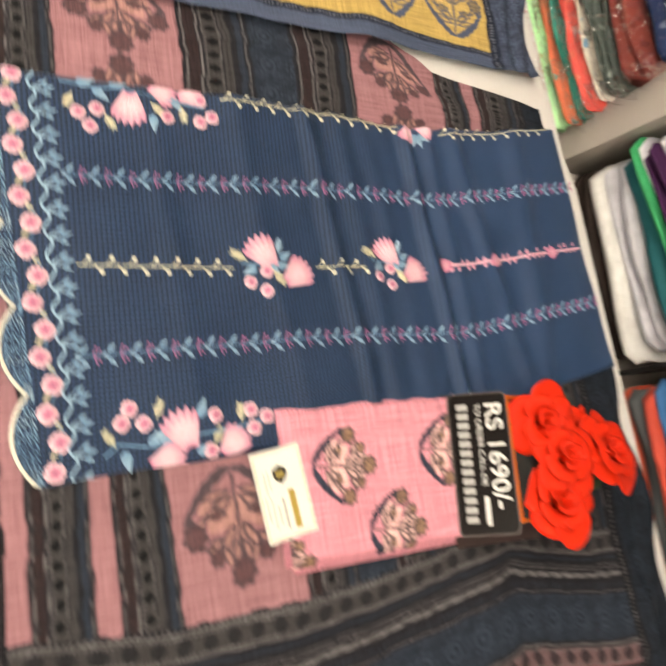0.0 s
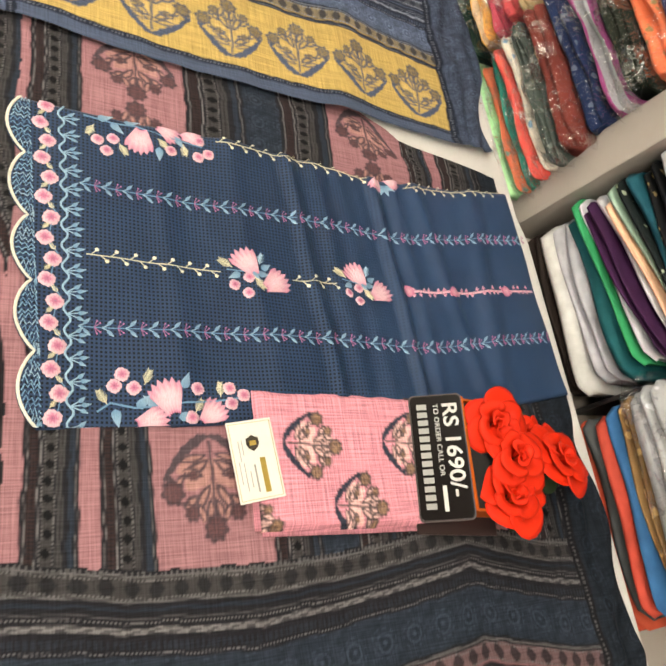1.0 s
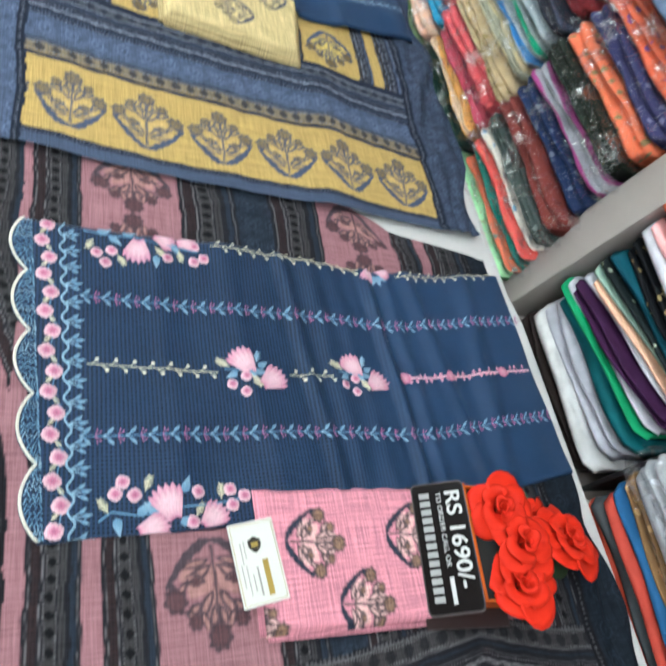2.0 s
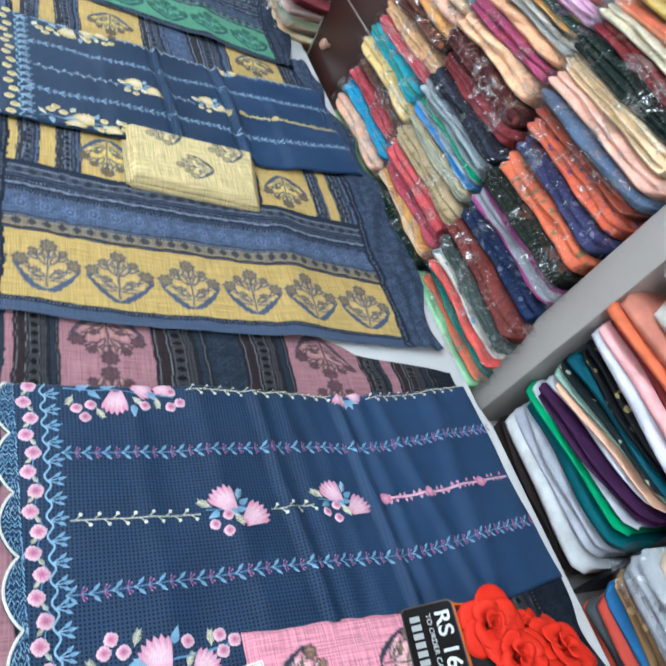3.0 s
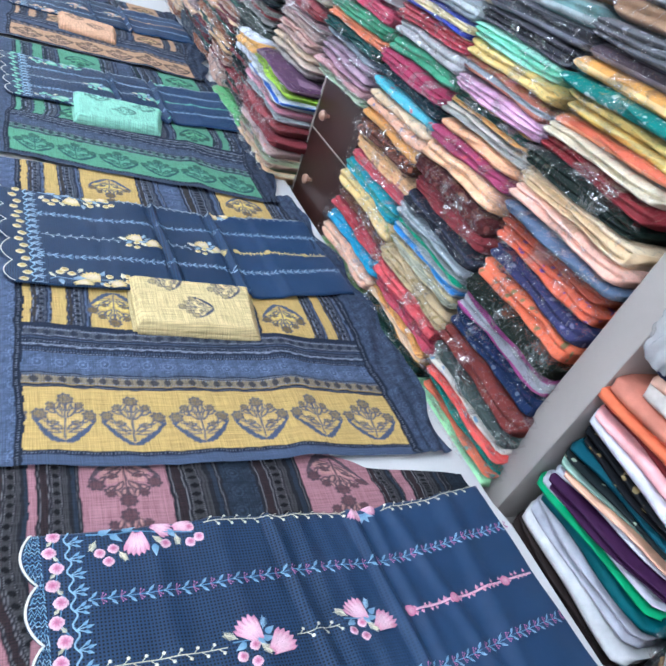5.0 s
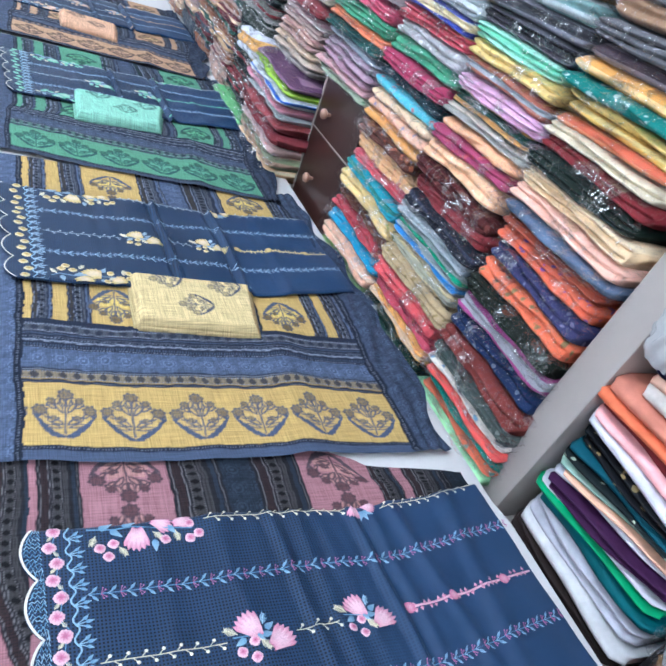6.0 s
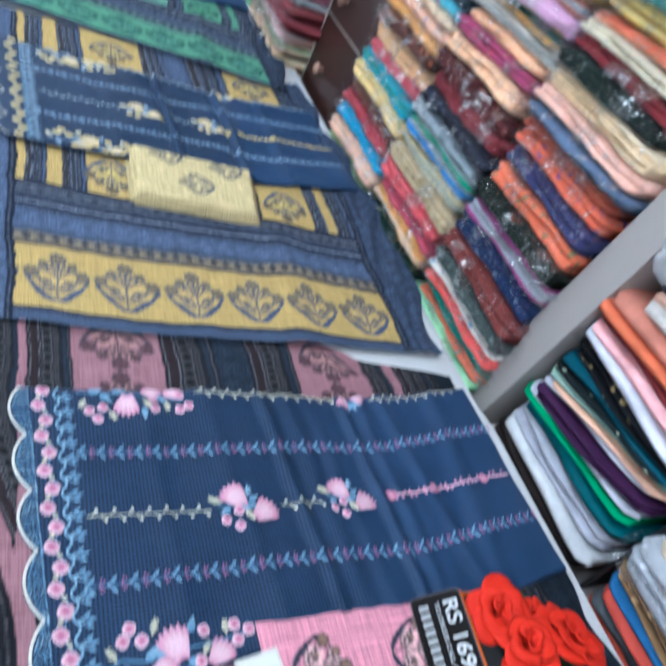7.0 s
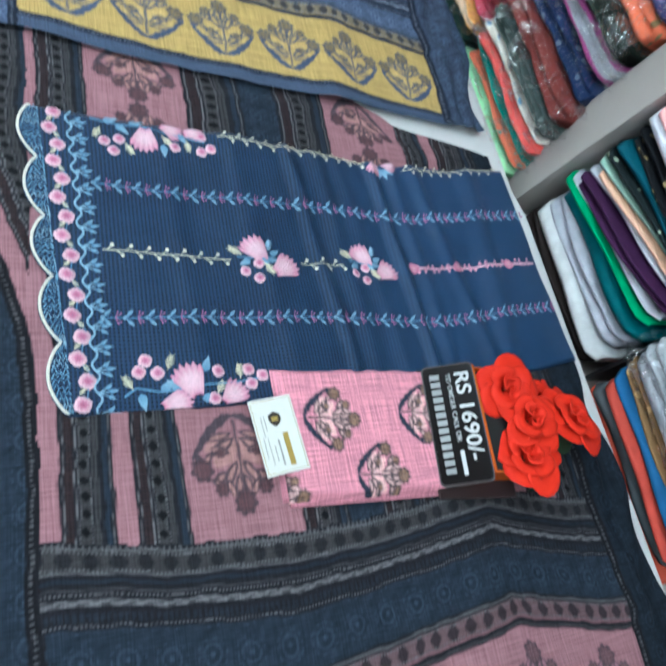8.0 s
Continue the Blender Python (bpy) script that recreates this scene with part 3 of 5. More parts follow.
PINK, YEL, GRN, ORG = (0.300, 0.150, 0.170), (0.47, 0.33, 0.115), (0.115, 0.275, 0.175), (0.44, 0.28, 0.17)
dupatta(0.0, PINK, (0.075, 0.055, 0.068), 0.0024, "pink and charcoal block-printed cotton scarf spread on the mattress", (0.0128, 0.0178, 0.0270), y_hi=0.40)
DARK, LITE = np.array((0.0155, 0.021, 0.038)), np.array((0.21, 0.23, 0.29))
dupatta(1.245, YEL, (0.07, 0.09, 0.15), 0.0030, "yellow and navy block-printed cotton scarf with a row of bouquets", (0.050, 0.066, 0.108), y_hi=0.45, lift=0.003, warp=0.3, skew=(0.012, 0.006, -0.002))
dupatta(2.53, GRN, (0.03, 0.08, 0.08), 0.0042, "green and navy block-printed cotton scarf spread on the mattress", (0.038, 0.048, 0.076), y_hi=0.45, lift=0.006, warp=0.2, skew=(0.085, 0.035, -0.015), slide=-0.03)
dupatta(3.85, ORG, (0.06, 0.05, 0.05), 0.006, "peach and navy block-printed cotton scarf spread on the mattress", (0.038, 0.048, 0.076), y_hi=0.45, lift=0.009, warp=0.2, skew=(0.06, 0.03, -0.01), slide=-0.03)
# ---- kameez panels ----
def kam_mid(x):
    return np.interp(x, [-0.32, -0.2, 0.10, 0.31, 0.36, 0.66, 0.70], [-0.047, -0.047, -0.038, -0.042, -0.040, 0.005, 0.012])


def kam_half(x):
    return np.interp(x, [-0.32, 0.0, 0.70], [0.25, 0.247, 0.232])


CREASES = ((0.14, 0.10, 0.008, 0.013), (0.19, 0.07, 0.005, 0.018), (0.31, 0.06, 0.011, 0.011), (0.355, 0.05, 0.006, 0.015), (0.43, 0.16, 0.007, 0.018), (0.24, 0.09, 0.003, 0.016),
           (0.03, 0.12, 0.003, 0.018), (0.53, -0.1, 0.007, 0.024), (-0.10, 0.05, 0.003, 0.02))
FOLDS = ((0.11, 0.05, 0.013, 0.008), (0.30, 0.05, 0.015, 0.009), (0.45, 0.02, 0.003, 0.02), (-0.05, 0.05, 0.003, 0.02))


def kam_z(x, y, y0):
    """The top of the kameez of the suit at y0."""
    v = y - y0
    z = 0.0035 * rnd2(x + 0.15 * v, y * 0.3, 34, y0 + 8) + 0.0050 * rnd2(x, y, 15, y0 + 5) + 0.0026 * rnd2(x, y, 31, y0 + 2) + 0.0013 * rnd2(x, y * 0.5, 52, y0)
    for cx, lean, h, w in (CREASES if y0 < 0.5 else FOLDS):
        d = x - (cx - lean * v)
        z = z + h * np.exp(-(d / w) ** 2) - (0.22 if y0 < 0.5 else 0.8) * h * np.exp(-((d + 1.5 * w) / w) ** 2)
    return z


def hem_x(t):
    """The scalloped hem; t: 0 at the near corner, 1 at the far one."""
    return -0.2725 - 0.034 * t - 0.022 * np.abs(np.sin(np.pi * 5 * t)) ** 0.75


SHIFT = {0.0: 0.0, 1.245: -0.032, 2.53: -0.040, 3.85: -0.040}
def slid(x, y0):
    """Where the panel of the suit at y0 lies along x: slid towards the hem side, and longer there."""
    return x + SHIFT[y0] + (0.14 * np.minimum(0, x + 0.10) if y0 > 0.5 else 0)


RAISE = {0.0: 0.0, 1.245: 0.012, 2.53: 0.014, 3.85: 0.016}


def kameez(y0, step, label):
    n, k = int(0.98 / step), int(0.5 / step)
    T = np.linspace(0, 1, k)[None, :] * np.ones((n, 1))
    S = np.linspace(0, 1, n)[:, None] * np.ones((1, k))
    left, right = hem_x(T), 0.688 - 0.025 * T
    X = left + (right - left) * S
    Y = y0 + kam_mid(X) + (T * 2 - 1) * kam_half(X)
    edge = np.minimum(np.minimum(T, 1 - T) * 0.49, np.minimum(S, 1 - S) * 0.97)
    Z = kam_z(X, Y, y0) - 0.005 * (1 - smooth_step(0, 0.006, edge)) + RAISE[y0]
    ob = grid_mesh("kameez_panel", slid(X, y0), Y, Z, M_KAM)
    so = ob.modifiers.new("thick", "SOLIDIFY")
    so.thickness = 0.0025
    so.offset = -1
    tagged(ob, label, "kameez", "embroidered panels")
    return ob


kam_pink = kameez(0.0, 0.004, "navy dobby kameez panel with pink lotus embroidery and scalloped hem")
kam_yel = kameez(1.245, 0.006, "navy kameez panel with yellow floral embroidery, laid with two folds")
kam_grn = kameez(2.53, 0.008, "navy kameez panel with mint green embroidery, laid flat")
kam_org = kameez(3.85, 0.010, "navy kameez panel with peach embroidery, laid flat")

# ---- shelving and packed suits ----
random.seed(4)


def srgb(h):
    """Linear colour of a hex colour."""
    return tuple((c / 12.92 if c <= 0.04045 else ((c + 0.055) / 1.055) ** 2.4) for c in (int(h[i:i + 2], 16) / 255 for i in (0, 2, 4)))


def bundle_mesh(name, seed, folds):
    """A folded suit one unit long (y), deep (x, front at 0) and thick (z), its front a stack of rounded folds."""
    rs = np.random.RandomState(seed)
    ny, nf = 26, 6 * folds + 2
    ph = rs.rand(8) * 6.28
    verts, faces = [], []
    for i in range(ny):
        t = i / (ny - 1)
        end = min(t, 1 - t)
        sag = 0.06 * math.sin(3.1 * t + ph[0]) + 0.03 * math.sin(7 * t + ph[1])
        fat = 1 - 0.10 * math.exp(-end / 0.02) + 0.06 * math.sin(5 * t + ph[2])
        ring = []
        for j in range(nf + 1):
            f = j / nf
            ff = f + 0.05 * math.sin(2.6 * t + ph[3]) * math.sin(math.pi * f)
            groove = 1 - abs(math.sin(math.pi * ff * folds)) ** 0.55
            x = 0.075 * groove + 0.06 * abs(2 * f - 1) ** 5 + 0.018 * math.sin(8 * t + ph[4] + 5 * f) + 0.010 * math.sin(19 * t + ph[5] + 9 * f)
            x += 0.03 * math.exp(-end / 0.012)
            ring.append((x, (f - 0.5) * fat))
        ring += [(0.45, 0.47), (1.0, 0.42), (1.0, -0.42), (0.45, -0.47)]
        for x, z in ring:
            verts.append((x, t - 0.5 + 0.012 * math.sin(7 * z + ph[6]) * (1 - x), z + sag))
    k = nf + 5
    for i in range(ny - 1):
        for j in range(k):
            j2 = (j + 1) % k
            faces.append((i * k + j, i * k + j2, (i + 1) * k + j2, (i + 1) * k + j))
    faces += [tuple(reversed(range(k))), tuple((ny - 1) * k + j for j in range(k))]
    me = bpy.data.meshes.new(name)
    me.from_pydata(verts, [], [f[::-1] for f in faces])
    me.shade_smooth()
    me.materials.append(M_PACK)
    return me


def bag_mesh(name, seed):
    """The loose clear bag of such a suit: crumpled facets, longer than the cloth and pinched at its ends."""
    rs = np.random.RandomState(seed)
    ny, nf = 24, 7
    ph = rs.rand(6) * 6.28
    verts, faces = [], []
    for i in range(ny):
        t = i / (ny - 1)
        end = min(t, 1 - t)
        sag = 0.04 * math.sin(3.1 * t + ph[0])
        pinch = 1.12 - 0.55 * math.exp(-end / 0.03)
        for j in range(nf + 1):
            f = j / nf
            x = -0.03 - 0.05 * rs.rand() + 0.09 * abs(2 * f - 1) ** 4 + 0.10 * math.exp(-end / 0.02) * rs.rand()
            verts.append((x, (t - 0.5) * 1.12 + 0.014 * (rs.rand() - 0.5), (f - 0.5) * pinch + sag + 0.07 * (rs.rand() - 0.5)))
        for x, z in ((0.45, 0.54), (0.9, 0.5), (0.9, -0.5), (0.45, -0.54)):
            verts.append((x, (t - 0.5) * 1.05, z * pinch / 1.12 + sag + 0.05 * (rs.rand() - 0.5)))
    k = nf + 5
    for i in range(ny - 1):
        for j in range(k):
            j2 = (j + 1) % k
            a, b, c, d = i * k + j, i * k + j2, (i + 1) * k + j2, (i + 1) * k + j
            faces += [(a, c, b), (a, d, c)] if (i + j) % 2 else [(a, d, b), (b, d, c)]
    me = bpy.data.meshes.new(name)
    me.from_pydata(verts, [], faces)
    me.materials.append(M_FILM)
    return me


def in_material(meshes, material):
    out = []
    for me in meshes:
        mp = me.copy()
        mp.materials[0] = material
        out.append(mp)
    return out


BUNDLES = [bundle_mesh("packed_suit", 10 + i, 1 + i % 4) for i in range(12)]
BUNDLES_P = in_material(BUNDLES, M_PACKP)
BUNDLES_L = in_material(BUNDLES, M_PACKL)
BAGS = [bag_mesh("polythene_bag", 50 + i) for i in range(10)]


def packed_suit(x, y, z, length, depth, thick, col, second=None, word="", tilt=0.0, layered=False):
    folds = 1 if thick < 0.03 else 2 if thick < 0.042 else 3 if thick < 0.06 else 4
    i = random.randrange(3) * 4 + max(0, folds - 1 - (random.random() < 0.45))
    ob = new("packed_suit", (BUNDLES_L if layered else BUNDLES_P if second else BUNDLES)[i])
    ob.matrix_basis = pose(x, y, z, tilt, 0, random.uniform(-2.2, 2.2)) @ Matrix.Diagonal((depth, length * random.choice((1, -1)), thick, 1))
    ob.color = (*srgb(col), 1)
    ob["second"] = srgb(second or col)
    tagged(ob, f"{word} folded suit in clear polythene in the stack", "folded suit", "stacked suits")
    f = new("polythene_bag", BAGS[random.randrange(10)])
    f.parent = ob
    f["label"] = "crumpled clear polythene bag"
    return ob


def hue_word(h):
    """A plain colour word for a hex colour."""
    r, g, b = (int(h[i:i + 2], 16) for i in (0, 2, 4))
    mx, mn = max(r, g, b), min(r, g, b)
    if mx - mn < 28:
        return "black" if mx < 70 else "grey" if mx < 165 else "white"
    if mx == r:
        if g > 0.75 * r:
            return "yellow" if b < 0.65 * r else "cream"
        if g > b + 25:
            return ("brown" if r < 130 else "orange" if b < 0.45 * r else "peach")
        return "maroon" if r < 140 else "pink" if mn > 90 else "red"
    if mx == g:
        return "dark green" if g < 100 else "green"
    return "navy" if b < 110 else ("turquoise" if g > 0.8 * b else "blue")


def stack(y_mid, z0, length, items, x=0.70, depth=0.27, top=1.4):
    """One column of packed suits from the bottom up; items: height of the middle, colour, colour of the print ('/' before it: of other layers)."""
    zs = [it[0] for it in items]
    items = list(items)
    while zs and zs[-1] < top:
        zs.append(zs[-1] + random.uniform(0.034, 0.058))
        items.append((zs[-1], random.choice(MIXED)))
    for i, it in enumerate(items):
        lo = (zs[i - 1] + zs[i]) / 2 if i else z0
        hi = (zs[i + 1] + zs[i]) / 2 if i + 1 < len(zs) else zs[i] + 0.02
        col, second = it[1], it[2] if len(it) > 2 else None
        layered = bool(second) and second[0] == "/"
        second = second.lstrip("/") if second else None
        word = hue_word(col)
        if second:
            word += " and " + hue_word(second) if layered and hue_word(second) != hue_word(col) else "" if layered else " printed"
        packed_suit(x + random.uniform(-0.014, 0.014), y_mid + random.uniform(-0.012, 0.012), (lo + hi) / 2, length * random.uniform(0.95, 1.03), depth, (hi - lo) * 1.04, col, second,
                    word, random.uniform(-1.2, 1.2), layered)


MIXED = ["c8643c", "d8a878", "8a3038", "3a3c44", "c8a850", "58705c", "b0b4b8", "a84a58", "d8c8a8", "2c4a58", "6a3a34", "c88a9a", "48946c", "d8823c", "9a9078", "4a3c44"]


# topmost dark suits of A and B are lightened for their bags' glare
COL_A = [(-0.02, "a8e8a8"), (0.004, "d8683c", "3a9a90"), (0.028, "1c8a78"), (0.060, "e8483c", "e06a50"), (0.086, "e0d8c8", "2a8ab8"), (0.118, "4a5450", "7a8480"), (0.168, "702a24", "58201c"), (0.225, "16284e", "6a7488"), (0.276, "94949c", "/98387c"), (0.335, "20261f", "2c342c"),
         (0.385, "d8602c", "6a7a50"), (0.441, "34345c", "7a7898"), (0.490, "d05424", "4a48a0"), (0.526, "a04426", "b86a40"), (0.551, "5a6a84"), (0.588, "e8b49c", "e0a890"), (0.632, "e2c494", "/eed6ac"), (0.683, "1e2a24", "2a362c"), (0.715, "7c1c24"), (0.750, "d8ccac"),
         (0.780, "cc5c34", "/e08858"), (0.806, "e0b848", "/d8c070"), (0.828, "e8cc6c"), (0.853, "1c7c72", "c8dcd8"), (0.890, "dc9c34", "/e8c078"), (0.925, "4c4048", "/80767e"), (0.965, "66666a", "a8a8ae"), (1.01, "9a7a5c"), (1.06, "5a5a5c", "/94989c")]
COL_B = [(-0.03, "28483c", "/3a6a68"), (0.005, "20382c"), (0.032, "d8b890", "/e0a040"), (0.074, "c03a54"), (0.128, "d04048", "b02c3c"), (0.182, "b09a70", "8a7a48"), (0.232, "a8a890", "/c8b888"), (0.265, "2c84c8", "/a0acb0"), (0.296, "98a8a4", "/1e9c70"), (0.325, "a4b0b4"),
         (0.365, "22242e", "/34384a"), (0.418, "8a2830", "6a2024"), (0.468, "522020", "7a3a34"), (0.530, "ecb888", "e0a878"), (0.574, "98305c", "b84048"), (0.611, "e8aa78"), (0.641, "a0a098", "/c0b8a8"), (0.676, "26463a", "/cc9c4c"), (0.722, "d0a0c0", "/dcb0cc"), (0.760, "a05c48", "/9aa0a4"),
         (0.803, "e0c46c", "b09040"), (0.846, "7ccca8", "/a0dcc0"), (0.885, "323236", "/55555c"), (0.93, "404046", "/70707a"), (0.975, "7ca09c", "/a8b4b4"), (1.03, "a07850")]
COL_C = [(-0.015, "6a9448", "/88a868"), (0.030, "dca888", "/e0c0a0"), (0.088, "128cb4"), (0.128, "a42c38", "b84a54"), (0.174, "6c4030", "8a5a48"), (0.230, "dcbc70", "8a9a50"), (0.284, "2c98a8", "/3a8a80"), (0.316, "c84a58", "a88080"), (0.366, "e4b478", "b83c40"), (0.436, "60382c", "c86a40"),
         (0.462, "d8983c"), (0.504, "ecb490", "2a70c0"), (0.538, "d8b890"), (0.568, "58b4c4", "c04048"), (0.602, "1e3640", "586468"), (0.647, "a42454"), (0.695, "4c9c74", "3c8c64"), (0.74, "a8a8a8", "e8e8e8"), (0.79, "b83c4c", "d8b8b0"), (0.83, "dccc9c", "/2c3ca8"), (0.88, "b8c0c0", "/8a9498"), (0.93, "c8b890")]
COL_D = [(0.462, "b8c8a8", "6a9a70"), (0.490, "c89898", "b0747c"), (0.515, "a88090"), (0.540, "b494a4", "/98788c"), (0.565, "a08898"), (0.592, "98a4b0", "/788694"), (0.622, "1e4c48"), (0.655, "e07c48", "c86c40"), (0.70, "48946c"), (0.75, "b83c5c"), (0.80, "b8b8b8", "/e0e0e0")]
COL_E = [(-0.005, "e0b888", "/d8c8a0"), (0.055, "8c9470", "/b09078"), (0.103, "c8a8a0", "c8544c"), (0.150, "843038", "7a2830"), (0.195, "923c40"), (0.225, "b8c0c0"), (0.260, "c07888", "/c890a0"), (0.300, "c4ccd0", "/2464c8"), (0.328, "a4d018", "304030"), (0.352, "5a3c58", "/8a6a80")]
COL_F = [(0.385, "a8a098", "c8c4bc"), (0.415, "c8b49c"), (0.442, "d8bc98"), (0.470, "b89488"), (0.50, "c8a090", "/b88880"), (0.53, "a89088"), (0.57, "98787c", "/b8a8a4")]
stack(0.440, -0.035, 0.372, COL_A, 0.695)
stack(0.845, -0.045, 0.385, COL_B, 0.695)
stack(1.250, -0.035, 0.410, COL_C, 0.695)
stack(1.72, 0.447, 0.46, COL_D, 0.69)
stack(2.135, -0.03, 0.50, COL_E, 0.585, 0.40, 0.0)
stack(2.225, 0.37, 0.44, COL_F, 0.69)
packed_suit(0.60, 2.57, 0.325, 0.30, 0.30, 0.11, "d8a048", "c0c4cc", "orange and grey", -6, True)
packed_suit(0.585, 2.62, 0.008, 0.52, 0.14, 0.026, "6cb06c", None, "light green")
DUSK = ["2a3630", "32302e", "48504a", "7c2830", "3c4844", "20282c", "6a6660", "8a8a84"]
EARTH = ["c8a070", "d8b890", "8a5a40", "b89888", "6a3038", "3a5a50", "a8908c", "48505a"]
for i in range(6):
    pal = DUSK if i == 0 else EARTH
    zz = [(0.06 + 0.042 * q, random.choice(pal), "/" + random.choice(pal)) for q in range(15)]
    stack(2.68 + 0.44 * i, 0.035 if i == 0 else -0.012, 0.40, zz, 0.64, 0.27, 1.2)

# Upright partitions, boards and the cabinet
def partition(x0, y0, y1, lean, material, label):
    bm = box_bm(x0, 1.30, y0, y1, -0.10, 2.3, 0.003)
    for v in bm.verts:
        v.co.y += lean * (v.co.z / 0.6)
    return tagged(part("shelf_partition", bm, material), label, "shelf", "shelf partitions")


M_DARK = plain("gap_black", (0.02, 0.02, 0.022), 0.5, 0.3, 40, 0.1)
M_TRIM = plain("light_trim", (0.42, 0.38, 0.33), 0.35, 0.08, 40, 0.05)
partition(0.735, 0.198, 0.288, -0.066, M_GREY, "grey laminate upright partition between shelf bays")
# shade of the gap between the bays, put in as a near-black board
partition(0.80, -0.236, -0.226, -0.02, M_DARK, "thin near-black board standing for the dark gap between shelf bays")
tagged(part("shelf_back", box_bm(1.302, 1.345, -1.6, 5.4, -0.10, 2.3, 0.0), M_GREY), "grey laminate shelf back panel", "shelf", kind="structure")
tagged(part("shelf_board", box_bm(0.765, 1.30, -0.21, 0.13, 0.405, 0.423, 0.002), M_GREY), "grey laminate shelf board over folded cloth", "shelf", "shelf boards")
tagged(part("shelf_board", box_bm(0.765, 1.30, -0.75, -0.245, 0.405, 0.423, 0.002), M_GREY), "grey laminate shelf board over folded cloth", "shelf", "shelf boards")

cab = tagged(part("drawer_cabinet", box_bm(0.745, 1.29, 1.47, 1.885, -0.10, 0.455, 0.003), M_TRIM), "dark brown two-door cabinet with round knobs among the stacks", "cabinet")
for z0, z1, ky, kz in ((-0.095, 0.236, 1.728, 0.075), (0.242, 0.452, 1.752, 0.325)):
    d = part("cabinet_door", box_bm(0.728, 0.7435, 1.475, 1.874, z0, z1, 0.002), M_BROWN, cab, "glossy dark brown door")
    bm = bmesh.new()
    bmesh.ops.create_uvsphere(bm, u_segments=16, v_segments=10, radius=0.020)
    bmesh.ops.scale(bm, vec=(0.7, 1, 1), verts=bm.verts[:])
    bmesh.ops.translate(bm, vec=(0.700, ky, kz), verts=bm.verts[:])
    r = bmesh.ops.create_cone(bm, cap_ends=True, segments=12, radius1=0.009, radius2=0.007, depth=0.02)
    bmesh.ops.rotate(bm, verts=r["verts"], matrix=Matrix.Rotation(radians(90), 3, "Y"))
    bmesh.ops.translate(bm, vec=(0.718, ky, kz), verts=r["verts"])
    kn = part("knob", bm, plain("knob_wood", (0.42, 0.24, 0.17), 0.3, 0.15, 50, 0.05), d, "pale wooden round knob")
    kn.data.shade_smooth()

part("edge_trim", box_bm(0.726, 0.745, 1.8755, 1.888, -0.095, 0.452, 0.001), M_TRIM, cab, "pale edge strip")
part("gap_strip", box_bm(0.7275, 0.744, 1.476, 1.874, 0.2375, 0.2405, 0), M_TRIM, cab, "thin pale strip between the doors")

# Folded cloth in the open bays
random.seed(11)


def folded_mesh(name, seed, layers):
    """Folded cloth: a front of rounded fold lines, drooping at its far end."""
    rs = np.random.RandomState(seed)
    ny, nl = 20, 6 * layers
    ph = rs.rand(5) * 6.28
    verts, faces = [], []
    for i in range(ny):
        t = i / (ny - 1)
        end = min(t, 1 - t)
        prof = []
        for j in range(nl + 1):
            f = j / nl
            ly = abs(math.sin(f * math.pi * layers))
            x = 0.10 * (1 - ly ** 0.5) + 0.02 * math.sin(8 * t + ph[0] + 3 * f) + 0.10 * math.exp(-end / 0.02)
            prof.append((x, f - 0.5))
        prof += [(0.5, 0.5), (1.0, 0.5), (1.0, -0.5), (0.5, -0.5)]
        for x, z in prof:
            sag = 0.10 * math.sin(3 * t + ph[1]) + 0.08 * math.sin(6.5 * t + ph[2])
            th = 1 + 0.2 * math.sin(4 * t + ph[3])
            verts.append((x, t - 0.5 + 0.01 * math.sin(9 * z + ph[4]), z * th + sag))
    k = nl + 5
    for i in range(ny - 1):
        for j in range(k):
            j2 = (j + 1) % k
            faces.append((i * k + j, (i + 1) * k + j, (i + 1) * k + j2, i * k + j2))
    faces += [tuple(range(k)), tuple((ny - 1) * k + j for j in reversed(range(k)))]
    me = bpy.data.meshes.new(name)
    me.from_pydata(verts, [], faces)
    me.shade_smooth()
    me.materials.append(M_PACK)
    return me


FOLDED = [folded_mesh("folded_cloth", 80 + i, 1 + i // 3) for i in range(6)]
FOLDED_P = []
for me in FOLDED:
    mp = me.copy()
    mp.materials[0] = M_PACKP
    FOLDED_P.append(mp)


def open_pile(x, y, z0, length, items):
    """Loose folded cloth in an open bay; items: height at the far end, at the near end, colour, print colour, bag."""
    mids = [(it[0] + it[1]) / 2 for it in items]
    for i, it in enumerate(items):
        lo = (mids[i - 1] + mids[i]) / 2 if i else z0
        hi = (mids[i + 1] + mids[i]) / 2 if i + 1 < len(mids) else mids[i] + 0.02
        col, second = it[2], it[3] if len(it) > 3 and it[3] else None
        ob = new("folded_cloth", (FOLDED_P if second else FOLDED)[random.randrange(3) + (3 if hi - lo > 0.026 and i % 2 else 0)])
        tilt = -math.degrees(math.atan2(it[1] - it[0], length * 0.9))
        ob.matrix_basis = pose(x + random.uniform(-0.010, 0.014), y + random.uniform(-0.012, 0.012), (lo + hi) / 2, tilt, 0, random.uniform(-2.5, 2.5)) @ Matrix.Diagonal((0.28, length * random.uniform(0.90, 1.02), (hi - lo) * 1.12, 1))
        ob.color = (*srgb(col), 1)
        ob["second"] = srgb(second or col)
        tagged(ob, f"{hue_word(col)}{' printed' if second else ''} cloth folded flat in the open shelf pile", "folded cloth", "folded cloth in the open bay")
        if len(it) > 4:
            f = new("polythene_bag", BAGS[random.randrange(10)])
            f.parent = ob
            f["label"] = "crumpled clear polythene bag"


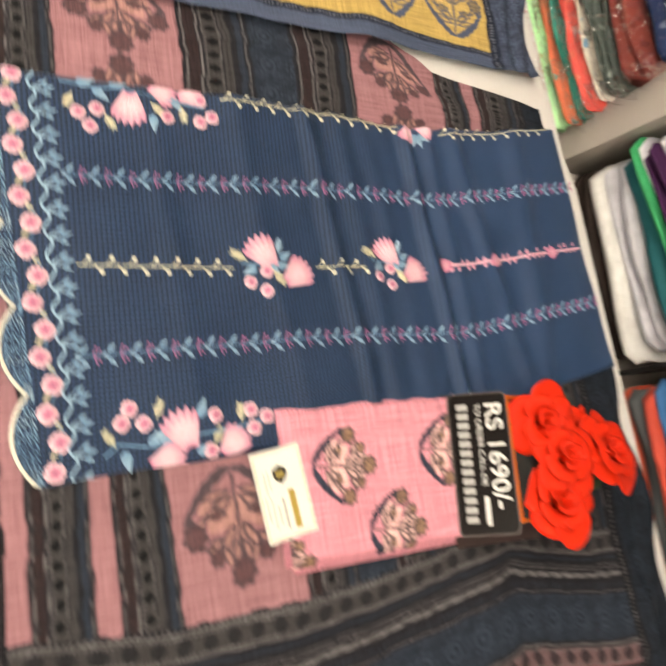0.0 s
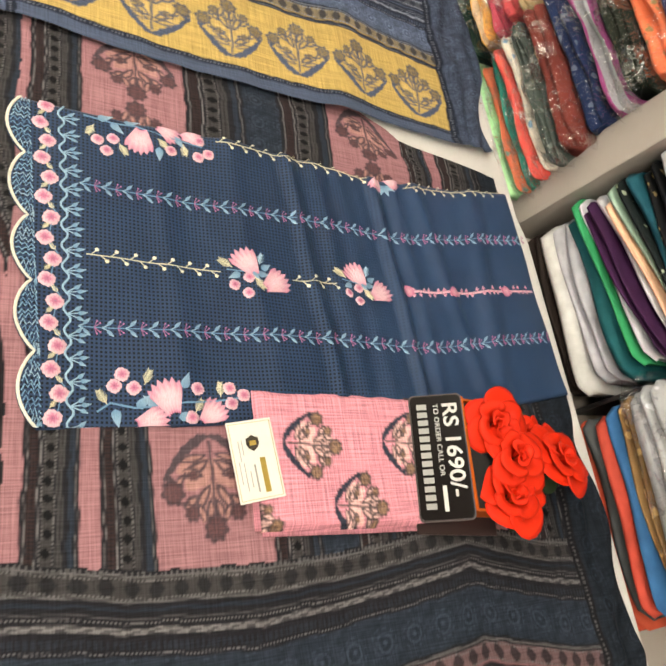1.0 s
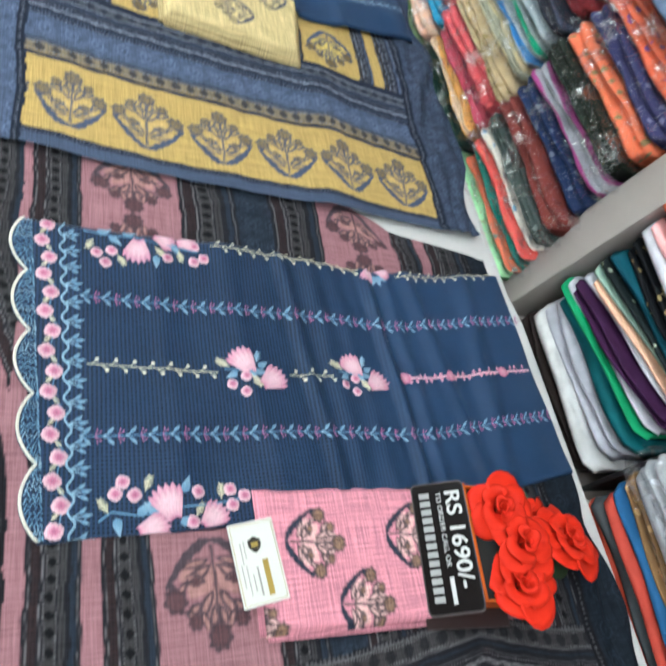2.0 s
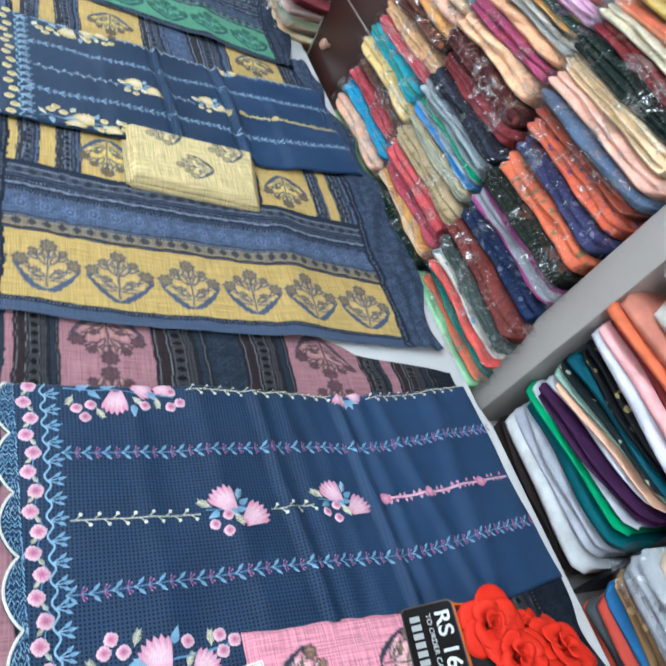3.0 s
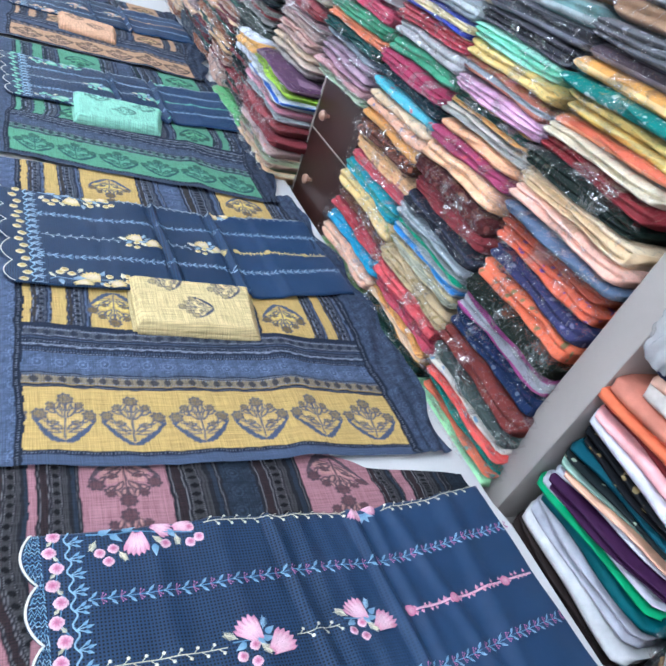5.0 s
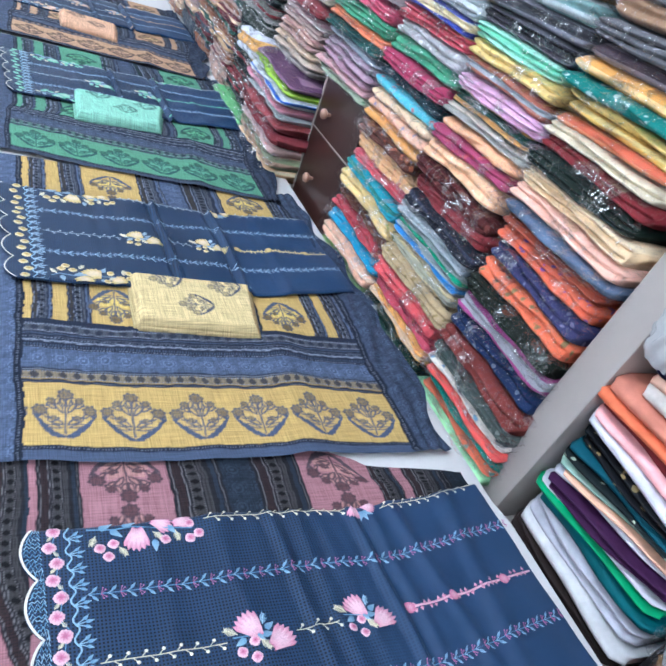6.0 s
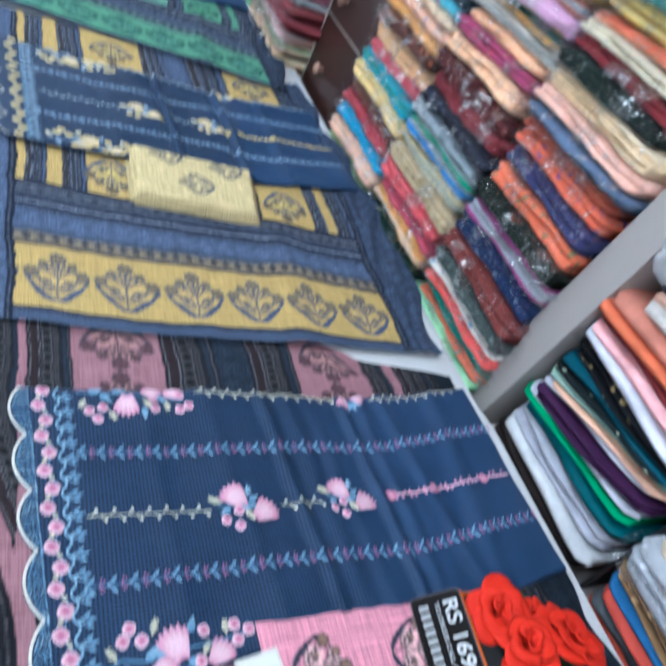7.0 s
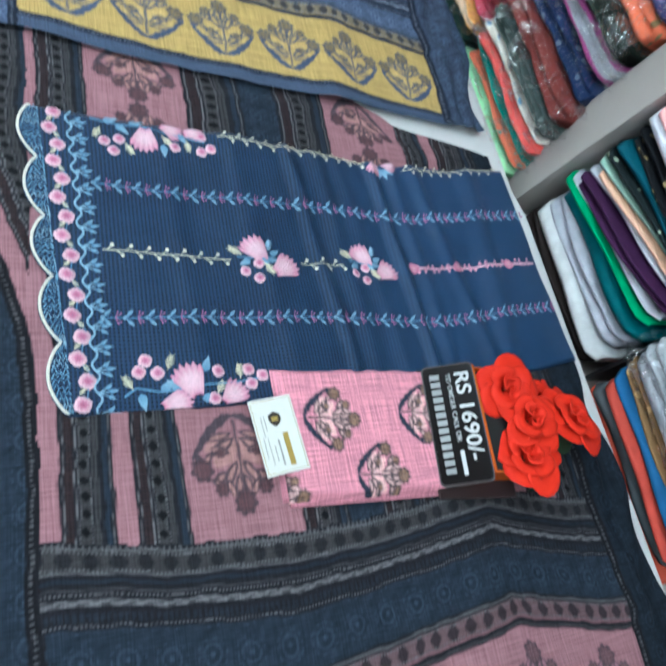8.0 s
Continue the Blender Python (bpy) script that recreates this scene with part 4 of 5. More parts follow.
open_pile(0.742, -0.024, -0.075, 0.385, [(-0.060, -0.062, "b8b6b4"), (-0.034, -0.045, "241c1a"), (0.002, 0.000, "c0c0c0"), (0.036, 0.036, "a8a8b2"), (0.078, 0.104, "085860"), (0.102, 0.130, "18945c"), (0.107, 0.137, "c0c0cc"), (0.124, 0.174, "38183e"), (0.148, 0.204, "c4c4d0"),
          (0.158, 0.217, "e4b090"), (0.174, 0.235, "92b0a0"), (0.196, 0.246, "182022", "b8c4a8"), (0.224, 0.252, "0a4c5c"), (0.262, 0.266, "101216", "a08a58"), (0.310, 0.292, "d0d0da"), (0.333, 0.318, "e8a8a8"), (0.352, 0.345, "701c20"), (0.372, 0.375, "d0602a"), (0.396, 0.400, "c0745c")])
open_pile(0.755, -0.05, 0.424, 0.36, [(0.436, 0.45, "c8c0b8"), (0.455, 0.475, "d8a890"), (0.48, 0.505, "141c3c"), (0.515, 0.54, "e0e0e6"), (0.55, 0.57, "c09a88"), (0.585, 0.60, "b8b4b0"), (0.63, 0.64, "d8d0c8"), (0.68, 0.685, "8a8a90")])
# the two silvery bagged items hold the polythene's glare in cloth and print colour
open_pile(0.722, -0.45, -0.085, 0.40, [(-0.07, -0.07, "a8a498"), (-0.048, -0.05, "b83c14"), (-0.012, -0.015, "484c50"), (0.018, 0.010, "b43018"), (0.042, 0.030, "1c5c90"), (0.062, 0.050, "8a6a40", "d8b070"), (0.098, 0.085, "b4b8bc", "dce0e4", 1), (0.140, 0.13, "a8acb0", "d8dce0", 1), (0.175, 0.17, "e0c8b0"), (0.205, 0.20, "c8c4d0"), (0.24, 0.235, "2c2c30"), (0.28, 0.275, "d8d0d0"), (0.32, 0.31, "8a8a90")])

# ---- embroidery ----
ROSE_D, ROSE_L = (0.52, 0.14, 0.26), (0.72, 0.42, 0.51)
BLUE_D, BLUE_L, CREAM = (0.12, 0.26, 0.42), (0.30, 0.46, 0.60), (0.66, 0.61, 0.43)


class Stitch:
    """Raised stitches on the kameez of the suit at y0, gathered into one part."""

    def __init__(self, y0):
        self.y0, self.v, self.f, self.c = y0, [], [], []

    def strip(self, rows, cols):
        """Rows of (left, middle, right) points with heights; one colour per row."""
        n0 = len(self.v)
        for (l, m, r), c in zip(rows, cols):
            self.v += [(*l, 0.0002), (*m, 0.0016), (*r, 0.0002)]
            self.c += [c, c, c]
        for i in range(len(rows) - 1):
            a = n0 + 3 * i
            self.f += [(a, a + 1, a + 4, a + 3), (a + 1, a + 2, a + 5, a + 4)]

    def leaf(self, x, w, ang, length, width, c0, c1, n=6, bulge=0.55):
        ca, sa = math.cos(ang), math.sin(ang)
        rows, cols = [], []
        for i in range(n + 1):
            t = i / n
            h = width * (math.sin(math.pi * t ** bulge) if 0 < t < 1 else 0.02)
            px, pw = x + ca * length * t, w + sa * length * t
            rows.append(((px - sa * h, pw + ca * h), (px, pw), (px + sa * h, pw - ca * h)))
            cols.append(tuple(a + (b - a) * t for a, b in zip(c0, c1)))
        self.strip(rows, cols)

    def line(self, pts, width, col):
        rows = []
        for i, p in enumerate(pts):
            a, b = pts[max(0, i - 1)], pts[min(len(pts) - 1, i + 1)]
            dx, dw = b[0] - a[0], b[1] - a[1]
            d = math.hypot(dx, dw) or 1
            nx, nw = -dw / d * width, dx / d * width
            rows.append(((p[0] + nx, p[1] + nw), p, (p[0] - nx, p[1] - nw)))
        self.strip(rows, [col] * len(pts))

    def dot(self, x, w, r, col, edge=None, n=9):
        n0 = len(self.v)
        self.v.append((x, w, 0.0022))
        self.c.append(col)
        for i in range(n):
            a = 2 * math.pi * i / n
            self.v.append((x + r * math.cos(a), w + r * math.sin(a), 0.0006))
            self.c.append(edge or col)
        self.f += [(n0, n0 + 1 + i, n0 + 1 + (i + 1) % n) for i in range(n)]

    def put(self, name, parent, label="", lift=0.0):
        x = np.array([p[0] for p in self.v])
        w = np.array([p[1] for p in self.v])
        h = np.array([p[2] for p in self.v])
        lim = kam_half(x) - 0.002
        w = np.clip(w, -lim, lim)
        y = self.y0 + kam_mid(x) + w
        z = kam_z(x, y, self.y0) + h + lift + RAISE[self.y0]
        ob = mesh_ob(name, np.stack([slid(x, self.y0), y, z], -1), self.f, M_THREAD, parent, label)
        at = ob.data.color_attributes.new("print", "FLOAT_COLOR", "POINT")
        at.data.foreach_set("color", np.array([(*c, 1) for c in self.c], np.float32).ravel())
        return ob


def fan(s, x, w, radius, rings, a0, a1, n, close):
    """One connected patch of stitches: rings of (part of the radius, height, colour) over the angles a0 to a1."""
    n0 = len(s.v)
    for k, (f, h, colour) in enumerate(rings):
        for i in range(n):
            a = a0 + (a1 - a0) * i / (n if close else n - 1)
            r = f * radius(i, a)
            s.v.append((x + r * math.cos(a), w + r * math.sin(a), h))
            s.c.append(colour(i))
    for k in range(len(rings) - 1):
        for i in range(n if close else n - 1):
            j = (i + 1) % n
            s.f.append((n0 + k * n + i, n0 + (k + 1) * n + i, n0 + (k + 1) * n + j, n0 + k * n + j))


def blend(a, b, t):
    return tuple(p + (q - p) * t for p, q in zip(a, b))


def lotus(s, x, w, ang, size, dark, lite):
    """An open lotus from the side: a full cup with six ragged tips, pale inside with deeper edges."""
    petals, per = 6, 6
    n = petals * per + 1
    pale = blend(lite, (0.86, 0.72, 0.74), 0.35)
    tilt = [0.92, 1.06, 0.97, 1.08, 0.95, 1.02]

    def radius(i, a):
        p, f = divmod(i, per)
        tip = 1 - abs(2 * f / per - 1)
        mid = 1 - 0.13 * abs(2 * i / (n - 1) - 1) ** 2.5
        return 1.35 * size * mid * (0.90 + 0.11 * tip * tilt[p % petals])

    side = lambda i: abs(2 * i / (n - 1) - 1) ** 2
    edge = lambda t: (lambda i: blend(dark, lite, (0.35 + 0.4 * t) * (1 - 0.5 * side(i)) - 0.12 * (i % per == 0)))
    core = lambda i: blend(blend(lite, pale, 0.8), dark, 0.45 * side(i))
    fan(s, x - math.cos(ang) * size * 0.92, w - math.sin(ang) * size * 0.92, radius,
        ((0.30, 0.0006, lambda i: dark), (0.38, 0.0018, lambda i: blend(dark, lite, 0.8)), (0.55, 0.0026, core), (0.75, 0.0024, core), (0.88, 0.0018, edge(1.0)), (1.0, 0.0003, edge(0.3))),
        ang - 0.43, ang + 0.43, n, False)


def rosette(s, x, w, r, dark, lite, seed=0):
    """A small ragged rose: pale outer stitches, a deeper wash inside, a dark heart."""
    pale = blend(lite, (0.85, 0.76, 0.72), 0.16)
    ragged = lambda i, a: r * (0.95 + 0.05 * math.sin(4 * a + seed) + (0.05 if i % 2 else -0.05))
    streak = lambda i: blend(dark, lite, 0.2 if i % 3 == 0 else 0.75)
    fan(s, x, w, ragged, ((0.03, 0.0024, lambda i: blend(dark, (0, 0, 0), 0.25)), (0.24, 0.0025, lambda i: dark), (0.55, 0.0024, streak), (0.78, 0.0019, lambda i: pale), (1.0, 0.0003, lambda i: pale if i % 2 else lite)),
        0, 2 * math.pi, 22, True)


def fern(s, x, w, ang, size, col):
    s.line([(x, w), (x + math.cos(ang) * size, w + math.sin(ang) * size)], size * 0.035, col)
    for k in range(6):
        t = 0.12 + 0.15 * k
        for sg in (-1, 1):
            s.leaf(x + math.cos(ang) * size * t, w + math.sin(ang) * size * t, ang + sg * 0.6, size * (0.55 - 0.05 * k), size * 0.036, col, col, 3)


def embroider(kam, y0, rose_d, rose_l, full=True):
    K = lambda *a: Stitch(y0)
    BLUE_D, BLUE_L, mauve = ((0.12, 0.26, 0.42), (0.30, 0.46, 0.60), (0.50, 0.16, 0.36)) if full else ((0.20, 0.30, 0.42), (0.34, 0.45, 0.56), (0.30, 0.38, 0.50))
    pinkish = rose_d is ROSE_D
    nroses = 16
    # hem: edging, zigzags, roses, wave and tufts
    s = K()
    ts = np.linspace(0.002, 0.998, 141)
    s.line([(float(hem_x(t)) + 0.002, float((t * 2 - 1) * kam_half(-0.28))) for t in ts], 0.0020 if full else 0.0012, (0.72, 0.69, 0.60))
    s.put("scalloped_edging", kam, "cream corded edging")
    if full:
        s = K()
        for i in range(64):
            w = -0.243 + 0.486 * i / 63
            t = (w / 0.249 + 1) / 2
            hx, rx = float(hem_x(t)) + 0.006, -0.265 - 0.024 * (w + 0.22) / 0.44
            pts, n = [], 7
            for j in range(n):
                pts.append((hx + (rx - 0.004 - hx) * j / (n - 1), w + (0.0032 if j % 2 else -0.0032) + random.uniform(-0.0026, 0.0026)))
            s.line(pts, 0.0009, random.choice((BLUE_D, BLUE_L, (0.2, 0.38, 0.55))))
        tagged(s.put("zigzag_filling", kam, "sky blue zigzag stitching"), kind="stuff")
    s, s2 = K(), K()
    wave = []
    for i in range(nroses):
        t = (i + 0.5) / nroses
        w = -0.236 + 0.477 * i / (nroses - 1)
        x = -0.251 - 0.026 * i / (nroses - 1) + (0.0045 if i % 2 else -0.0045)
        r = K()
        rosette(r, x, w, 0.0120 if full else 0.0105, rose_d, rose_l, i % 3)
        r.put("hem_rose", kam)
        if full:
            s2.line([(x, w), (x + 0.006, w + 0.010), (x + (-0.009 if i % 2 else 0.009), w + 0.030)], 0.0008, BLUE_D)
            fern(s2, x + (0.004 if i % 2 else -0.004), w + 0.013, 2.2 if i % 2 else 0.9, 0.012, CREAM)
        xo = -0.232 - 0.017 * i / (nroses - 1)
        for k in range(6):
            a = k / 6
            wave.append((xo - 0.003 - 0.0042 * math.sin(2 * math.pi * a), w + 0.0318 * (a - 0.5)))
        for da, L in ((0.95, 0.017), (0.25, 0.020), (-0.55, 0.016)):
            s.line([(xo - 0.002, w - 0.016), (xo + 0.004 + 0.010 * math.cos(da), w - 0.016 + 0.010 * math.sin(da))], 0.0008, BLUE_L)
            s.leaf(xo + 0.004 + 0.007 * math.cos(da), w - 0.016 + 0.007 * math.sin(da), da * 0.8, L * 0.68, 0.0030, BLUE_D, BLUE_L, 5)
    s.line(wave, 0.0015, (0.28, 0.45, 0.60))
    s.put("hem_wave", kam, "light blue scrolling line with leaf tufts")
    if full:
        s2.put("sprig_stitching", kam, "cream and blue sprigs")
    # leaf vines
    for w0 in (0.113, -0.109):
        s, s2 = K(), K()
        x = -0.222
        s.line([(-0.226 + 0.02 * i, w0) for i in range(45)], 0.0008, BLUE_D)
        while x < 0.655:
            for sg in (-1, 1):
                s.line([(x - 0.004, w0), (x + 0.004, w0 + sg * 0.004)], 0.0008, BLUE_L)
                s.leaf(x + 0.002, w0 + sg * 0.003, sg * 0.8, 0.0135, 0.0027, BLUE_D, BLUE_L, 5, 0.8)
                for da in (0.75, 1.3):
                    ex, ew = x + 0.0175 + 0.009 * math.cos(da), w0 + sg * 0.0095 * math.sin(da)
                    s2.line([(x + 0.0165, w0), (ex, ew)], 0.0006, tuple(c * 0.7 for c in mauve))
                    s2.dot(ex, ew, 0.0014, mauve, n=6)
            x += 0.0305 if x < 0.3 else 0.027
        s.put("leaf_vine", kam, "sky blue stitched leaf vine")
        s2.put("vine_blossoms", kam, "tiny mauve stitched blossoms")

    def bead_vine(x0, x1, w0, w1, step=0.027):
        s = K()
        bud = (0.80, 0.76, 0.60) if full else (0.42, 0.47, 0.50)
        CREAM = (0.66, 0.61, 0.43) if full else (0.30, 0.36, 0.40)
        n = max(2, int((x1 - x0) / 0.012))
        s.line([(x0 + (x1 - x0) * i / n, w0 + (w1 - w0) * i / n) for i in range(n + 1)], 0.0009, CREAM)
        x, up = x0 + 0.006, 1
        while x < x1 - 0.006:
            w = w0 + (w1 - w0) * (x - x0) / (x1 - x0)
            s.line([(x, w), (x + 0.007, w + up * 0.007)], 0.0008, CREAM)
            s.dot(x + 0.008, w + up * 0.0085, 0.0031, bud, n=8)
            up = -up
            x += step / 2
        s.put("bead_vine", kam, "cream stitched vine with small buds")

    bead_vine(-0.216, -0.02, 0.0, -0.006)
    bead_vine(0.105, 0.185, -0.006, -0.004)
    bead_vine(-0.012, 0.290, 0.236, 0.236)
    bead_vine(0.372, 0.640, 0.226, 0.230)
    # lotus clusters on the middle line
    for ox, ow, k in ((0.0, 0.0, 1.0), (0.206, 0.006, 0.93)):
        for lx, lw, ang in ((0.021, 0.018, 2.05), (0.076, -0.014, 0.55)):
            s = K()
            lotus(s, ox + lx * k, ow + lw * k, ang, 0.052 * k, rose_d, rose_l)
            s.put("lotus", kam, "stitched lotus flower, pale inside")
        for i, (rx, rw) in enumerate(((0.001, -0.027), (0.025, -0.013), (0.022, -0.040))):
            s = K()
            rosette(s, ox + rx * k, ow + rw * k, 0.0096 * k, rose_d, rose_l, i)
            s.put("small_rose", kam)
        s = K()
        fern(s, ox + 0.000, ow + 0.004, 2.6, 0.024, CREAM)
        fern(s, ox + 0.034 * k, ow - 0.012, -0.9, 0.024, CREAM)
        fern(s, ox + 0.045 * k, ow + 0.012, 1.2, 0.022, BLUE_L)
        for lx, lw, a in ((0.048, 0.004, 0.55), (0.012, -0.006, -2.7), (0.04, -0.006, 0.1), (0.03, 0.0, -0.9)):
            s.leaf(ox + lx * k, ow + lw * k, a, 0.022 * k, 0.006, BLUE_D, BLUE_L)
        s.line([(ox - 0.01, ow), (ox + 0.03 * k, ow - 0.004), (ox + 0.06 * k, ow - 0.008)], 0.0012, BLUE_D)
        s.put("leaf_spray", kam, "blue and cream stitched leaves")
    # corner sprays
    near = dict(lotus=((-0.113, -0.203, 1.9, 0.052), (-0.047, -0.228, 0.7, 0.044), (-0.128, -0.238, 0.2, 0.044)),
                rose=((-0.171, -0.175), (-0.181, -0.191), (-0.156, -0.194), (-0.069, -0.195), (-0.022, -0.194), (-0.002, -0.205), (-0.021, -0.217), (-0.080, -0.237)),
                fern=((-0.190, -0.216, 2.1), (-0.142, -0.190, 1.2), (-0.036, -0.207, 1.5), (-0.075, -0.230, 1.0)),
                leaf=((-0.180, -0.222, -1.4), (-0.152, -0.222, 0.8), (-0.09, -0.196, 1.2), (-0.098, -0.236, 0.1), (-0.125, -0.222, 2.4)),
                stem=((-0.203, -0.226), (-0.186, -0.214), (-0.154, -0.221), (-0.121, -0.219), (-0.086, -0.215), (-0.05, -0.214), (-0.01, -0.209)))
    far = dict(lotus=((-0.137, 0.208, -1.7, 0.050), (-0.088, 0.236, -0.4, 0.04), (-0.05, 0.238, 0.2, 0.035)),
               rose=((-0.200, 0.199), (-0.177, 0.206), (-0.187, 0.181), (-0.087, 0.204), (-0.040, 0.232), (-0.025, 0.209), (-0.042, 0.201)),
               fern=((-0.205, 0.226, -2.0), (-0.168, 0.200, -1.1), (-0.108, 0.222, -0.8), (-0.066, 0.222, -1.5)),
               leaf=((-0.18, 0.236, -0.7), (-0.160, 0.243, 0.2), (-0.106, 0.205, -1.6), (-0.08, 0.236, -1.0), (-0.20, 0.238, 0.4)),
               stem=((-0.220, 0.240), (-0.174, 0.236), (-0.141, 0.240), (-0.101, 0.230), (-0.06, 0.226), (-0.035, 0.222)))
    for d in (near, far):
        s = K()
        s.line(d["stem"], 0.0014, BLUE_D)
        for x, w, a in d["leaf"]:
            s.leaf(x, w, a, 0.026, 0.0065, BLUE_D, BLUE_L)
        for x, w, a in d["fern"]:
            fern(s, x, w, a, 0.022, CREAM)
        s.put("leaf_spray", kam, "blue and cream stitched leaves")
        for x, w, a, sz in d["lotus"]:
            s = K()
            lotus(s, x, w, a, sz, rose_d, rose_l)
            s.put("lotus", kam, "stitched lotus flower, pale inside")
        for i, (x, w) in enumerate(d["rose"]):
            s = K()
            rosette(s, x, w, 0.0102, rose_d, rose_l, i)
            s.put("small_rose", kam)
    # bits of the folded-under spray at the edges
    for x, w, a in ((0.306, 0.222, -1.9), (0.346, 0.232, -0.5)):
        s = K()
        lotus(s, x, w, a, 0.034, rose_d, rose_l)
        s.put("lotus", kam, "stitched lotus flower, pale inside")
    s = K()
    for a in (-2.6, -2.0, -1.3, -0.6):
        s.leaf(0.328, 0.226, a, 0.024, 0.005, BLUE_D, BLUE_L)
    s.leaf(0.308, -0.218, 1.9, 0.02, 0.005, rose_d, rose_l)
    s.leaf(0.318, -0.218, 1.0, 0.02, 0.005, BLUE_D, BLUE_L)
    s.put("leaf_spray", kam, "blue stitched leaves")
    # placket
    s = K()
    n = 40
    s.line([(0.325 + 0.338 * i / n, 0.0 - 0.006 * i / n) for i in range(n + 1)], 0.0024, rose_l)
    x = 0.345
    while x < 0.65:
        for sg in (-1, 1):
            if (int(x * 90) + (sg > 0)) % 3:
                s.leaf(x, -0.002 + sg * 0.0015, sg * 1.57, 0.0085, 0.0048, rose_d, rose_l, 3, 0.4)
        x += 0.0125
    s.put("placket", kam, "narrow stitched neck placket with small points")
    for bx, bw in ((0.333, 0.0), (0.441, -0.003), (0.580, -0.006)):
        s = K()
        s.dot(bx, bw, 0.0115, rose_l, rose_d, 14)
        s.put("button", kam, "round thread-covered button", 0.002)


embroider(kam_pink, 0.0, ROSE_D, ROSE_L)
embroider(kam_yel, 1.245, (0.50, 0.34, 0.08), (0.66, 0.54, 0.24), False)
embroider(kam_grn, 2.53, (0.10, 0.42, 0.24), (0.25, 0.58, 0.40), False)
embroider(kam_org, 3.85, (0.55, 0.30, 0.14), (0.66, 0.47, 0.30), False)
# ---- folded trousers ----
def folded_trouser(corners, z0, thick, accent, ink, motifs, size, label, step=0.003):
    """A folded length of slub cotton: corners far-left, far-right, near-right, near-left; motifs in parts of its length and width."""
    fl, fr, nr, nl = (np.array(c, float) for c in corners)
    n, k = int(np.linalg.norm(fr - fl) / step), int(np.linalg.norm(nl - fl) / step)
    S, T2 = np.meshgrid(np.linspace(-0.06, 1.06, n), np.linspace(-0.08, 1.08, k), indexing="ij")
    s, t = np.clip(S, 0, 1), np.clip(T2, 0, 1)
    P = (fl * ((1 - s) * (1 - t))[..., None] + fr * (s * (1 - t))[..., None] + nr * (s * t)[..., None] + nl * ((1 - s) * t)[..., None])
    out = np.maximum(np.maximum(-S, S - 1) / 0.06, np.maximum(-T2, T2 - 1) / 0.08)
    edge = np.minimum(np.minimum(s, 1 - s) * np.linalg.norm(fr - fl), np.minimum(t, 1 - t) * np.linalg.norm(nl - fl))
    Z = z0 + thick * (1 - 0.45 * (1 - smooth_step(0, thick * 0.55, edge)) ** 2) + 0.0015 * rnd2(P[..., 0], P[..., 1], 30, z0)
    Z = np.where(out > 0, z0 + thick * 0.55 * (1 - np.clip(out, 0, 1)), Z)
    lay = 0.0018 * np.sin(np.clip(out, 0, 1) * math.pi * 3) ** 2
    ctr = P.mean((0, 1))
    away = P - ctr
    away = away / (np.linalg.norm(away, axis=-1, keepdims=True) + 1e-6)
    P = P + away * (np.where(out > 0, lay, 0))[..., None]
    col = np.broadcast_to(np.asarray(accent, float), S.shape + (3,)).copy()
    a = (s - 0.0) * np.linalg.norm(fr - fl)
    b = (t - 0.0) * np.linalg.norm(nl - fl)
    for mx, my, rot in motifs:
        du, dv = a - mx, b - my
        u = du * math.cos(rot) + dv * math.sin(rot)
        v = -du * math.sin(rot) + dv * math.cos(rot)
        col = bouquet(col, u, v, size, ink, (0.80, 0.50, 0.48) if thick < 0.02 else tuple(c * 1.15 for c in accent), (0.30, 0.18, 0.12) if thick < 0.02 else tuple(c * 0.7 for c in accent), 1)
    ob = grid_mesh("folded_trouser", P[..., 0], P[..., 1], Z, M_SLUB, col)
    # the layers under the top fold, a little out of line
    off = np.array((0.004, -0.005))
    for q in range(2):
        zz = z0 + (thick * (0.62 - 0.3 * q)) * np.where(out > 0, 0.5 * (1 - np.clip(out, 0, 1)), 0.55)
        # shade between the layers is put into the tone, darker further down
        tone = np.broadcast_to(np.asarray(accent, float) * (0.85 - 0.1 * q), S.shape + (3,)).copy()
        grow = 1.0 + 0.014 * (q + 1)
        Q = ctr + (P - ctr) * grow + off * (1 - 2 * q)
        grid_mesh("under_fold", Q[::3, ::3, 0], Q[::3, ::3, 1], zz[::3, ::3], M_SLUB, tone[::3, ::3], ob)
    return tagged(ob, label, "trousers", "folded trousers")


folded_trouser(((0.010, -0.240), (0.315, -0.245), (0.275, -0.446), (0.008, -0.436)), -0.006, 0.019, (0.66, 0.27, 0.34), (0.032, 0.038, 0.062),
               ((0.087, 0.080, -1.5), (0.170, 0.168, -1.5), (0.265, 0.075, -1.5), (-0.022, 0.19, -1.5)), 0.098, "pink slub cotton trouser folded square beside the kameez", 0.0024)
folded_trouser(((-0.050, 1.006), (0.285, 0.995), (0.256, 0.772), (-0.056, 0.785)), -0.004, 0.032, (0.60, 0.48, 0.24), (0.07, 0.08, 0.12),
               ((0.165, 0.135, 1.5), (0.09, 0.02, 1.2), (0.255, 0.035, 1.4)), 0.095, "pale yellow cotton trouser folded with block-printed bouquets")
folded_trouser(((-0.112, 2.360), (0.244, 2.337), (0.198, 2.102), (-0.118, 2.084)), 0.0, 0.032, (0.28, 0.55, 0.42), (0.06, 0.12, 0.11),
               ((0.20, 0.14, 1.5), (0.09, 0.03, 1.4), (0.28, 0.05, 1.4)), 0.095, "mint green cotton trouser folded with printed bouquets", 0.005)
